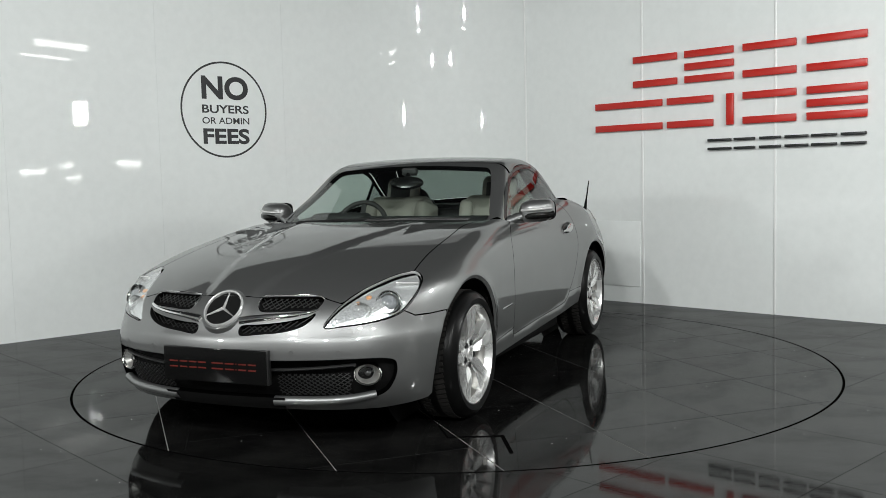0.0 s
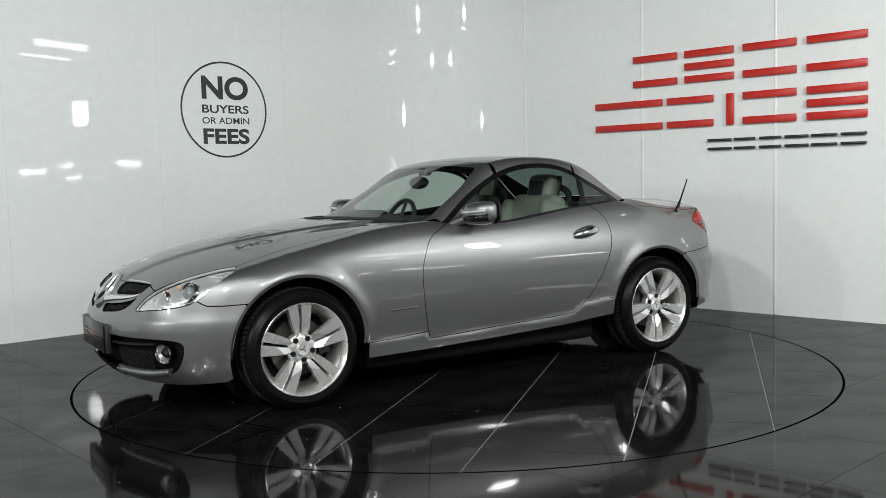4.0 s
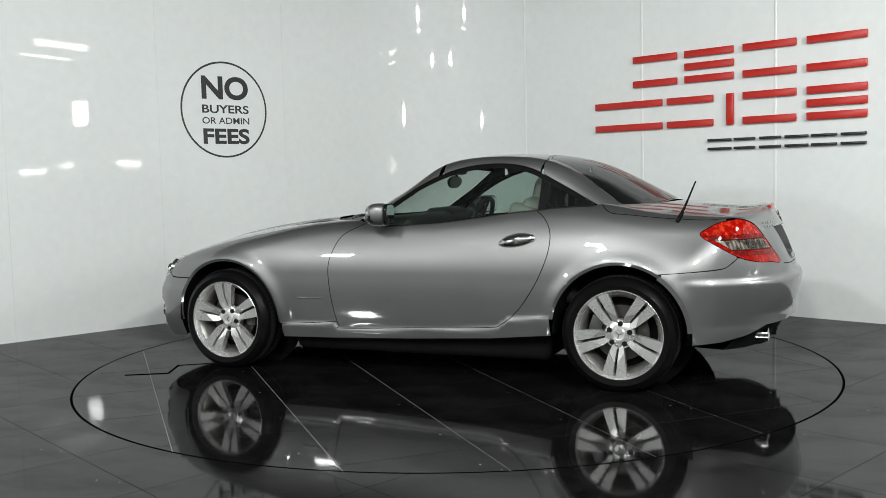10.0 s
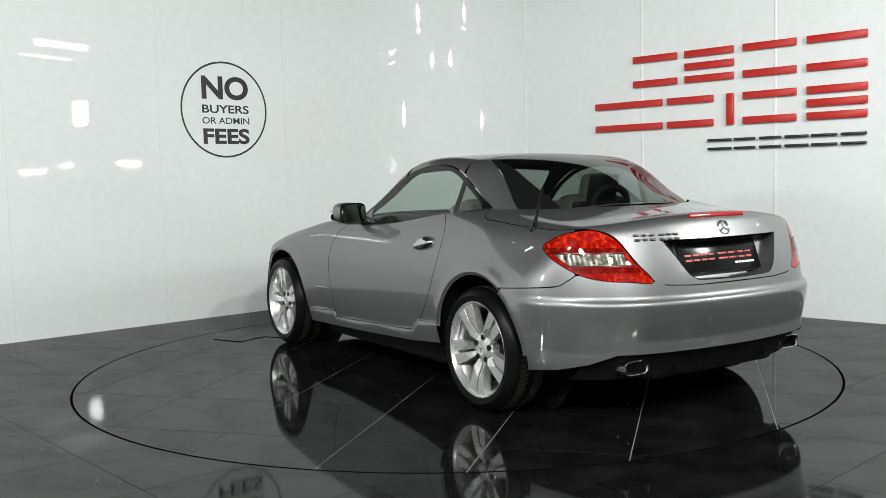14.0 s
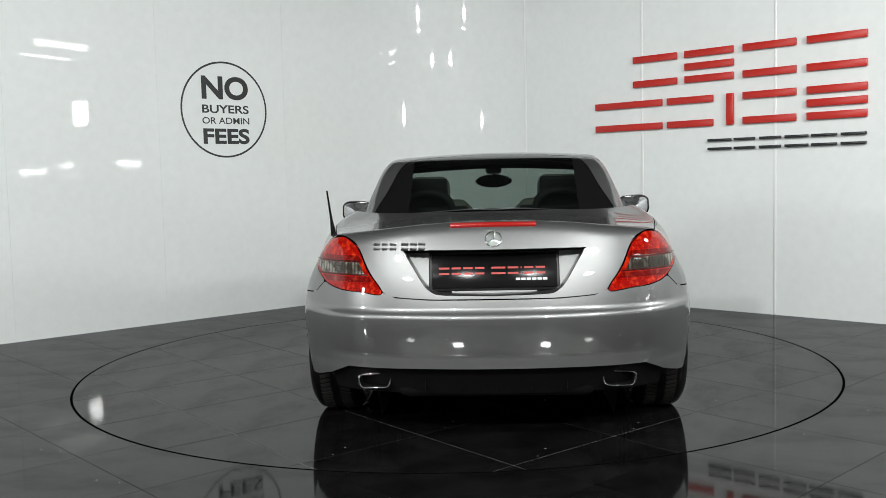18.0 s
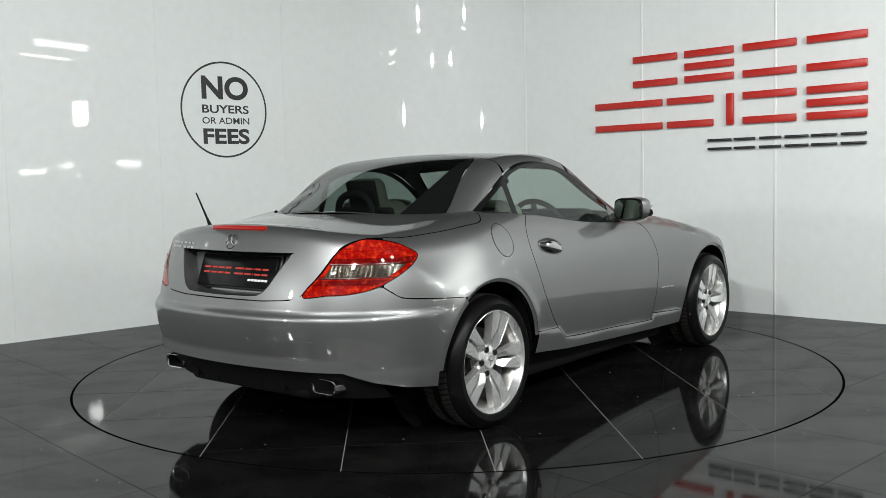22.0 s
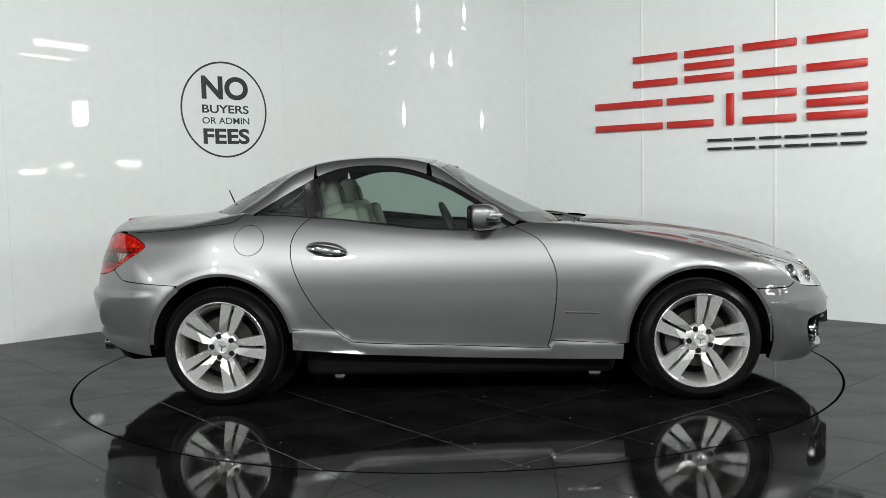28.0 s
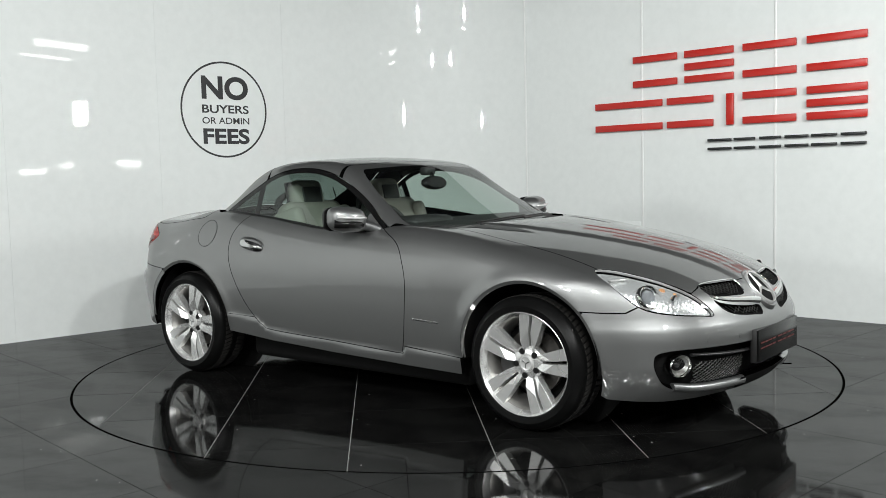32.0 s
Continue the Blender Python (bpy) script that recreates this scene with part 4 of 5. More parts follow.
def greenhouse():
    side = from_side(cabin, 1)
    line = side(bend(FRAME_LINE, 6))
    ln = cabin_top.flat(line)
    seam_f = bend([(0.125, 0.0), (0.13, 0.35), (0.15, 0.53)], 6)
    seam_b = bend([(0.68, 0.0), (0.695, 0.2), (0.73, 0.4), (0.755, 0.52), (0.75, 0.585)], 6)
    screen = bend([(0.05, 0.0), (0.058, 0.27), (0.072, 0.44), (0.07, 0.51), (-0.02, 0.555), (-0.235, 0.62), (-0.35, 0.655), (-0.43, 0.62), (-0.52, 0.42), (-0.577, 0.2), (-0.596, 0.0)], 5)
    cut_f, cut_b = np.argmin(np.abs(ln[:, 0] - 0.16)), np.argmin(np.abs(ln[:, 0] - 0.75))
    base = bend([(-0.3, 0.71), (-0.4, 0.665), (-0.45, 0.64), (-0.535, 0.42), (-0.592, 0.2), (-0.612, 0.0)], 5)
    half = np.vstack([seam_f, ln[:cut_f][::-1], base[1:]])
    skin("windscreen_frame", cabin_top, cabin, [both_sides(half)], paint, car, [both_sides(screen)], pitch=0.02)
    skin("windscreen", cabin_top, cabin, [both_sides(screen)], screen_glass, car, pitch=0.03, flange=0, lift=0.001)
    half = np.vstack([seam_f, ln[cut_f:cut_b], seam_b[::-1]])
    skin("roof", cabin_top, cabin, [both_sides(half)], paint, car, pitch=0.022)
    skin("headlining", cabin_top, cabin, [both_sides(half)], roof_lining, car, pitch=0.04, flange=0, lift=-0.03)
    pane = bend([(0.696, 0.0), (0.711, 0.2), (0.745, 0.4), (0.775, 0.455), (0.85, 0.487), (1.0, 0.53), (1.165, 0.59), (1.205, 0.58), (1.275, 0.5), (1.36, 0.28), (1.4, 0.0)], 5)
    half = np.vstack([seam_b, ln[cut_b:], bend([(1.08, 0.665), (1.13, 0.64), (1.19, 0.6), (1.275, 0.5), (1.37, 0.28), (1.412, 0.0)], 5)])
    skin("rear_roof", cabin_top, cabin, [both_sides(half)], paint, car, [both_sides(pane)], pitch=0.02)
    split = np.array([(0.66, 0.424), (1.0, 0.42), (1.2, 0.417), (1.4, 0.415)])
    centre = both_sides(np.vstack([[(0.6, 0.0)], split, [(1.5, 0.415), (1.5, 0.0)]]))
    skin("rear_window", cabin_top, cabin, [both_sides(pane), centre], dark_glass, car, pitch=0.03, flange=0)
    for s in (-1, 1):
        wing = np.vstack([split, [(1.4, 0.7), (0.62, 0.7), (0.62, 0.424)]]) * (1, s)
        skin("rear_window_flank", cabin_top, cabin, [both_sides(pane), wing], gloss_black, car, pitch=0.03, flange=0)
        lay = from_side(cabin, s)
        low = [(1.05, 0.965), (0.8, 0.94), (0.39, 0.895), (0.196, 0.87), (0.0, 0.857), (-0.16, 0.855), (-0.3, 0.87)]
        frame_in = shrink(np.vstack([bend(FRAME_LINE[1:-1], 6), bend(low, 4)]), 0.025)
        outer = np.vstack([bend(FRAME_LINE[1:-1], 6), bend(low, 4)])
        front_part = np.array([(-0.5, 0.7), (0.742, 0.7), (0.742, 0.96), (0.757, 1.3), (-0.5, 1.3)])
        rear_part = np.array([(0.785, 0.7), (1.3, 0.7), (1.3, 1.3), (0.805, 1.3), (0.785, 0.96)])
        sail = np.array([(-0.4, 0.7), (-0.12, 0.7), (-0.128, 0.87), (-0.14, 0.96), (-0.4, 1.1)])
        skin("window_frame", lay, cabin, [outer], gloss_black, car, [frame_in], pitch=0.03, flange=0, gap=0.0, lift=0.001)
        skin("centre_post", lay, cabin, [frame_in, np.array([(0.742, 0.7), (0.785, 0.7), (0.785, 0.96), (0.805, 1.3), (0.757, 1.3), (0.742, 0.96)])], gloss_black, car, pitch=0.03, flange=0, gap=0.0)
        skin("side_window", lay, cabin, [frame_in, front_part], window_glass, car, [sail], pitch=0.05, flange=0, gap=0.0)
        skin("quarter_window", lay, cabin, [frame_in, rear_part], dark_glass, car, pitch=0.05, flange=0, gap=0.0)
        skin("mirror_sail", lay, cabin, [frame_in, sail], paint, car, pitch=0.03, flange=0, gap=0.0, lift=0.003)
    # cowl between bonnet and windscreen
    n = 41
    y = np.linspace(-0.64, 0.64, n)
    back = bend(BONNET_BACK, 8)
    xb = np.interp(np.abs(y), back[::-1, 1], back[::-1, 0])
    bonnet_edge = drop(np.column_stack([xb, y])) - (0, 0, 0.012)
    b2 = base[::-1]
    glass_edge = cabin_top(np.column_stack([np.interp(np.abs(y), b2[:, 1], b2[:, 0]), y])) - (0, 0, 0.004)
    strip("cowl", bonnet_edge, glass_edge, black_plastic, car, "black plastic scuttle below the windscreen")


doors = {s: side_panels(s) for s in (-1, 1)}
bumper_f, bumper_r = front_bumper(), rear_bumper()
boot = lids()
greenhouse()


# ---------------------------------------------------------------- car: wheels


def wheel_thing(x, s, turn):
    """s: -1 left, 1 right. The wheel's own z points outwards."""
    hub = new("wheel")
    hub.parent = car
    hub.matrix_basis = Matrix.Translation((x, s * 0.775, AXLE_Z)) @ Matrix.Rotation(radians(90 if s < 0 else -90), 4, "X") @ Matrix.Rotation(radians(turn), 4, "Z")
    R, W = 0.3065, 0.118
    prof = [(0.228, -W + 0.012), (0.24, -W), (0.265, -W - 0.004), (0.288, -W + 0.012), (0.3, -W + 0.028), (R - 0.001, -W + 0.05), (R, 0), (R - 0.001, W - 0.05), (0.3, W - 0.028), (0.288, W - 0.012), (0.265, W + 0.004), (0.24, W), (0.228, W - 0.012)]
    part("tyre", lathe(prof, n=72), rubber, hub, "black road tyre with a dusty tread")
    grooves = None
    for k in range(72):
        a = 2 * math.pi * k / 72
        for side in (-1, 1):
            m = Matrix.Rotation(a, 4, "Z") @ pose(R - 0.0048, 0, side * 0.044, 0, 0, 0) @ Matrix.Rotation(radians(14 * side), 4, "X")
            grooves = box(0.011, 0.018, 0.05, m, 0, bm=grooves)
    tagged(part("tread", grooves, tread_dust, hub), kind="stuff")
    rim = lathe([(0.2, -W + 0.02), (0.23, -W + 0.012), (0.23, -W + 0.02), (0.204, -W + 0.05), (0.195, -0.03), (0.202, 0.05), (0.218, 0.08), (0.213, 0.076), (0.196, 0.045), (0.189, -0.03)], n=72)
    rim = part("rim", rim, alloy_mid, hub, "alloy rim barrel, darkened for the shade behind the spokes")
    part("rim_lip", lathe([(0.214, 0.07), (0.2195, 0.085), (0.2335, W - 0.018), (0.2385, W - 0.006), (0.2335, W - 0.003), (0.2275, W - 0.012), (0.216, 0.078)], n=72), alloy, rim, "bright silver rim lip")
    # five pairs of straight spokes: a flat face that breaks along a slanting edge towards the hub
    for k in range(5):
        for side in (-1, 1):
            own = bmesh.new()
            rows = []
            for r, near, out, z_near, z_out in ((0.04, 0.003, 0.019, 0.068, 0.07), (0.07, 0.0052, 0.0315, 0.07, 0.084), (0.092, 0.006, 0.0395, 0.0745, 0.0945), (0.15, 0.0072, 0.0515, 0.0965, 0.0975), (0.228, 0.009, 0.0655, 0.101, 0.1015)):
                rows.append([own.verts.new((r, side * w, z)) for w, z in ((near, z_near - 0.04), (near, z_near), (out, z_out), (out, z_out - 0.04))])
            for a, b in zip(rows, rows[1:]):
                own.faces.new((a[1], a[2], b[1]))
                own.faces.new((a[2], b[2], b[1]))
                for i in (0, 2, 3):
                    own.faces.new((a[i], a[(i + 1) % 4], b[(i + 1) % 4], b[i]))
            own.faces.new(rows[0][::-1])
            own.faces.new(rows[-1])
            bmesh.ops.recalc_face_normals(own, faces=own.faces)
            own.transform(Matrix.Rotation(2 * math.pi * k / 5, 4, "Z"))
            bmesh.ops.bevel(own, geom=[e for e in own.edges if e.calc_face_angle(0) > 0.6], offset=0.0008, segments=1, affect="EDGES", clamp_overlap=True)
            shade_smooth(own, 8)
            part("spoke", own, alloy, hub)
    part("wheel_hub", lathe([(0.0, 0.03), (0.078, 0.03), (0.078, 0.066), (0.068, 0.074), (0.04, 0.078), (0.036, 0.072), (0.0, 0.072)], n=40), alloy, hub)
    part("hub_cap", lathe([(0.034, 0.07), (0.034, 0.083), (0.029, 0.087), (0.024, 0.085), (0.0, 0.0865)], n=32), silver, hub, "silver centre cap")
    cap = None
    for k in range(3):
        cap = box(0.02, 0.004, 0.002, Matrix.Rotation(radians(90 + 120 * k), 4, "Z") @ pose(0.011, 0, 0.0873), bm=cap)
    part("cap_mark", cap, chrome, hub)
    for k in range(5):
        a = radians(36 + 72 * k)
        part("wheel_bolt", lathe([(0.0142, 0.066), (0.0142, 0.0795), (0.0128, 0.082), (0.0, 0.082)], pose(0.057 * math.cos(a), 0.056 * math.sin(a), 0), n=16), bolt_dark, hub)
    part("brake_disc", lathe([(0.06, -0.01), (0.148, -0.01), (0.148, 0.012), (0.085, 0.012), (0.08, 0.03), (0.0, 0.03)], n=48), brake_iron, hub)
    own = prism([(0.1, -0.06), (0.16, -0.07), (0.172, 0.0), (0.16, 0.07), (0.1, 0.06)], 0.06, pose(0, 0, -0.02), 0.006)
    own.transform(Matrix.Rotation(radians(-turn + (10 if x < 0 else 170)), 4, "Z"))
    part("brake_caliper", own, alloy_dark, hub)
    # black disc added to stand for the shade seen between the spokes
    part("rim_back_shade", lathe([(0.0, -0.035), (0.19, -0.035)], n=40), under_black, hub)
    return hub


for x, s, turn in ((HUB_F, -1, 94.4), (HUB_R, -1, 48), (HUB_F, 1, 115), (HUB_R, 1, 107.5)):
    wheel_thing(x, s, turn)

# wheel housings, underbody, inner shell
for hx in (HUB_F, HUB_R):
    for s in (-1, 1):
        a = np.radians(np.linspace(-4, 184, 40))
        outer = np.column_stack([hx + 0.362 * np.cos(a), np.full(40, s * 0.85), HUB_Z + 0.362 * np.sin(a)])
        inner = outer.copy()
        inner[:, 1] = s * 0.56
        strip("wheel_housing", outer, inner, under_black, car)
        part("housing_wall", lathe([(0.0, 0), (0.37, 0)], pose(hx, s * 0.56, HUB_Z, 90), n=32), under_black, car)
part("underbody", box(2.95, 0.9, 0.2, pose(0.0, 0, 0.23), 0.05), under_black, car)
part("floor_pan", box(1.62, 1.46, 0.16, pose(0.0, 0, 0.2), 0.04), under_black, car)
part("nose_core", box(0.34, 1.1, 0.3, pose(-1.68, 0, 0.4), 0.04), under_black, car)
part("boot_core", box(0.5, 1.1, 0.36, pose(1.72, 0, 0.5), 0.04), under_black, car)
part("exhaust_box", box(0.3, 0.85, 0.13, pose(1.78, 0, 0.27), 0.04), under_black, car)

# ---------------------------------------------------------------- car: lamps


def headlight(s):
    lamp_ob = skin("headlight", nose_lay, body, [spindle(nose_lay, HEADLIGHT, s)], lens_clear, car, pitch=0.03, flange=0.0, gap=0.003, label="clear headlight with a round projector lens")
    loop = bend(three(HEADLIGHT, s), 5, closed=True)
    nn = normal_of(body, loop)
    inner = loop - nn * 0.014
    n = len(loop)
    lip = [*loop - nn * 0.002, *inner]
    part("bezel", make_mesh("bezel", lip, [(i, (i + 1) % n, n + (i + 1) % n, n + i) for i in range(n)], silver, True), silver, lamp_ob)
    skin("reflector", nose_lay, body, [shrink(spindle(nose_lay, HEADLIGHT, s), 0.004)], facet_silver, lamp_ob, pitch=0.03, flange=0, lift=-0.015, label="bright silver faceted reflector")
    aim = Matrix.Rotation(radians(-90), 4, "Y")
    spot = from_front(np.array([(s * 0.695, 0.626)]))
    out = Vector(normal_of(body, spot)[0])
    at = Matrix.Translation(Vector(spot[0]) - out * 0.016) @ (out * 0.6 + Vector((-0.4, 0, 0))).to_track_quat("Z", "Y").to_matrix().to_4x4()
    part("projector_ring", lathe([(0.056, -0.05), (0.058, 0.0), (0.053, 0.008), (0.047, 0.005), (0.041, -0.004), (0.037, -0.04)], at, n=32), chrome, lamp_ob)
    part("projector_shade", lathe([(0.046, -0.002), (0.034, -0.006)], at, n=32), alloy_dark, lamp_ob)
    part("projector_lens", lathe([(0.035, -0.004), (0.03, 0.004), (0.018, 0.01), (0.0, 0.012)], at, n=32), lens_glass, lamp_ob)
    at = Matrix.Translation((-1.825, s * 0.6, 0.582)) @ aim
    part("high_beam", lathe([(0.045, 0.0), (0.04, -0.02), (0.02, -0.04), (0.0, -0.045)], at, n=24), chrome, lamp_ob)
    at = Matrix.Translation((-1.765, s * 0.603, 0.635)) @ aim
    part("indicator_bulb", lathe([(0.012, -0.02), (0.012, -0.006), (0.007, 0.0), (0.0, 0.003)], at, n=16), amber_bulb, lamp_ob, "amber indicator bulb")
    at = Matrix.Translation((-1.81, s * 0.575, 0.617)) @ aim
    part("indicator_bulb", lathe([(0.009, -0.02), (0.009, -0.006), (0.005, 0.0), (0.0, 0.002)], at, n=16), amber_bulb, lamp_ob, "amber indicator bulb")
    for k in range(4):
        u = k / 3
        part("reflector_rib", box(0.02, 0.1 - 0.02 * u, 0.008, Matrix.Translation((-1.605 + 0.03 * u, s * (0.72 - 0.012 * u), 0.688 - 0.03 * u)) @ Matrix.Rotation(radians(-20 * s), 4, "Z"), 0.002), silver, lamp_ob)


def fog_lamp(s):
    at = Matrix.Translation((-1.85, s * 0.636, 0.325)) @ Matrix.Rotation(radians(-22 * s), 4, "Z") @ Matrix.Rotation(radians(-90), 4, "Y") @ Matrix.Diagonal((0.8, 1, 1, 1))
    th = new("fog_lamp")
    th.parent = car
    part("ring", lathe([(0.062, -0.03), (0.062, 0.004), (0.058, 0.009), (0.054, 0.004), (0.052, -0.02)], at, n=32), chrome, th)
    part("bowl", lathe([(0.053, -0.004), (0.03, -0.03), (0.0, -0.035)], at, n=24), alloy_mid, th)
    part("bulb", lathe([(0.012, -0.03), (0.012, -0.016), (0.0, -0.01)], at, n=16), alloy_dark, th)
    part("lens", lathe([(0.05, 0.0), (0.03, 0.006), (0.0, 0.008)], at, n=24), lens_clear, th)


def taillight(s):
    loop = spindle(tail_lay, TAILLIGHT, s, 6)
    th = skin("tail_lamp", tail_lay, body, [loop], lens_red, car, pitch=0.025, flange=0.02, gap=0.002, label="red tail lamp with a smoked middle band")
    q = tail_lay(loop)
    nn = normal_of(body, q)
    inner = q - nn * 0.03
    n = len(q)
    verts = [*inner, inner.mean(axis=0) - nn.mean(axis=0) * 0.02]
    part("reflector", make_mesh("reflector", verts, [(i, (i + 1) % n, n) for i in range(n)], reflector_red, True), reflector_red, th)
    band = np.array([(-3, 0.742), (3, 0.742), (3, 0.797), (-3, 0.797)])
    part_band = skin("clear_band", tail_lay, body, [shrink(loop, 0.016), band], lens_smoke, th, pitch=0.025, flange=0, lift=0.004, label="smoked clear band")
    skin("band_reflector", tail_lay, body, [shrink(loop, 0.018), shrink(band, 0.006)], band_silver, th, pitch=0.025, flange=0, lift=0.0015)
    for z, w in ((0.8, 0.022), (0.712, 0.022)):
        skin("deep_bar", tail_lay, body, [shrink(loop, 0.008), np.array([(-3, z), (3, z), (3, z + w), (-3, z + w)])], lens_red_deep, th, pitch=0.025, flange=0, lift=0.0012)
    for z in (0.7395, 0.7965):
        skin("band_edge", tail_lay, body, [shrink(loop, 0.004), np.array([(-3, z), (3, z), (3, z + 0.004), (-3, z + 0.004)])], lens_edge, th, pitch=0.025, flange=0, lift=0.0052)


for s in (-1, 1):
    headlight(s)
    fog_lamp(s)
    taillight(s)

# ---------------------------------------------------------------- car: nose


def lattice(name, y0, y1, z0, z1, inside, depth, parent, pitch=0.026, radius=0.0022):
    """A diamond lattice set back behind an opening; inside tells what lies in the opening."""
    own = None
    for sign in (-1, 1):
        k = y0 - (z1 - z0)
        while k < y1 + (z1 - z0):
            pts = []
            for t in np.linspace(0, 1, 17):
                z = z0 + (z1 - z0) * t
                y = k + (z - z0) * sign * 1.5 + (0 if sign > 0 else (z1 - z0) * 1.5)
                pts.append((y, z))
            pts = np.array(pts)
            ok = within(pts, inside)
            if ok.sum() > 2:
                run = pts[ok]
                q = from_front(run) + (depth, 0, 0)
                own = tube(q, radius, 5, own)
            k += pitch
    return part(name, own, mesh_black, parent)


def nose():
    grille = new("grille")
    grille.parent = car
    for s in (-1, 1):
        for own in (GRILLE_UP, GRILLE_LOW):
            loop = own * (s, 1)
            q = from_front(loop)
            n = len(q)
            back = q + (0.05, 0, 0)
            part("grille_throat", make_mesh("throat", [*q + (0.002, 0, 0), *back, back.mean(axis=0)], [(i, (i + 1) % n, n + (i + 1) % n, n + i) for i in range(n)] + [(n + i, n + (i + 1) % n, 2 * n) for i in range(n)], under_black), under_black, grille)
            lattice("grille_mesh", min(0.08 * s, 0.48 * s), max(0.08 * s, 0.48 * s), 0.49, 0.66, shrink(loop, 0.002), 0.014, grille)
        # bright bar between the openings, thick at the middle
        bar = bend([(0.1, 0.554), (0.2, 0.566), (0.32, 0.577), (0.4, 0.589), (0.436, 0.6)], 5)
        qb = from_front(bar * (s, 1)) + (0.006, 0, 0)
        part("grille_bar", tube(qb, list(np.linspace(0.021, 0.007, len(qb))), 10, flat=0.95), chrome, grille, "polished grille bar")
        rim_top = bend([(0.168, 0.605), (0.16, 0.642), (0.18, 0.652), (0.3, 0.655), (0.41, 0.651), (0.444, 0.64)], 5)
        part("grille_rim", tube(from_front(rim_top * (s, 1)) + (-0.001, 0, 0), 0.0038, 6), chrome, grille)
    # round mark on the nose: a plain ring with three bars
    at = Matrix.Translation((-1.96, 0.0, 0.597)) @ Matrix.Rotation(radians(-48), 4, "Y")
    mark = new("nose_mark")
    mark.parent = car
    part("dish", lathe([(0.094, -0.04), (0.092, 0.002), (0.084, 0.003), (0.0, 0.002)], at, n=48), under_black, mark)
    part("ring", lathe([(0.095, 0.0), (0.094, 0.012), (0.09, 0.017), (0.085, 0.013), (0.084, 0.0)], at, n=48), silver, mark, "polished ring")
    for k in range(3):
        m = at @ Matrix.Rotation(radians(120 * k), 4, "Z")
        own = bmesh.new()
        a = [own.verts.new(v) for v in ((0.0, -0.0065, 0.006), (0.0, 0.0065, 0.006), (0.082, 0.0018, 0.008), (0.082, -0.0018, 0.008))]
        b = [own.verts.new(v) for v in ((0.0, 0.0, 0.018), (0.082, 0.0, 0.013))]
        for f in ((a[0], a[3], b[1], b[0]), (a[1], b[0], b[1], a[2]), (a[2], b[1], a[3]), (a[0], b[0], a[1]), (a[0], a[1], a[2], a[3])):
            own.faces.new(f)
        own.transform(m)
        part("spoke_bar", own, silver, mark)
    part("collar", lathe([(0.118, -0.06), (0.114, -0.014), (0.106, 0.002), (0.096, 0.001), (0.095, -0.03)], at, n=48), paint, mark)
    # lower intake
    intake = new("lower_intake")
    intake.parent = car
    half = bend([(0.0, 0.392), (0.3, 0.395), (0.6, 0.398), (0.72, 0.388), (0.742, 0.35), (0.73, 0.29), (0.69, 0.24), (0.6, 0.222), (0.3, 0.222), (0.0, 0.222)], 5)
    loop = both_sides(half[:, ::-1])[:, ::-1]
    q = from_front(loop)
    n = len(q)
    back = q + (0.07, 0, 0)
    part("intake_throat", make_mesh("throat", [*q + (0.001, 0, 0), *back], [(i, (i + 1) % n, n + (i + 1) % n, n + i) for i in range(n)], black_plastic, True), black_plastic, intake)
    uv, tri = fill([dense(loop, 0.04)], (), 0.04)
    part("intake_back", make_mesh("intake_back", from_front(uv) + (0.068, 0, 0), tri, under_black), under_black, intake)
    for s in (-1, 1):
        zone = np.array([(0.27, 0.235), (0.57, 0.235), (0.585, 0.3), (0.57, 0.335), (0.27, 0.335)]) * (s, 1)
        lattice("intake_mesh", min(0.25 * s, 0.6 * s), max(0.25 * s, 0.6 * s), 0.23, 0.34, zone, 0.04, intake, 0.026)
        part("intake_blade", tube(from_front(bend([(0.0, 0.35), (0.3, 0.352), (0.6, 0.37)], 6) * (s, 1)) + (0.03, 0, 0), 0.012, 8, flat=0.6), black_plastic, intake)
    for s in (-1, 1):
        lip = bend([(0.25, 0.208), (0.42, 0.21), (0.56, 0.216), (0.66, 0.232)], 6) * (s, 1)
        part("front_lip", tube(from_front(lip) + (0.014, 0, 0.004), list(np.linspace(0.028, 0.022, len(lip))), 12, flat=0.8), paint, car)
    # black middle of the chin below the plate
    yy, zz = np.linspace(-0.29, 0.29, 25), np.linspace(0.172, 0.232, 6)
    verts = np.vstack([from_front(np.column_stack([yy * (1.0 + 1.2 * (z - 0.172)), np.full(25, z)])) - (0.004, 0, 0) for z in zz])
    part("chin_panel", make_mesh("chin_panel", verts, [(r * 25 + i, r * 25 + i + 1, r * 25 + i + 26, r * 25 + i + 25) for r in range(5) for i in range(24)], under_black, True), under_black, intake, "black chin panel")
    part("chin_spoiler", box(0.3, 1.0, 0.05, pose(-1.7, 0, 0.18), 0.02), under_black, car)


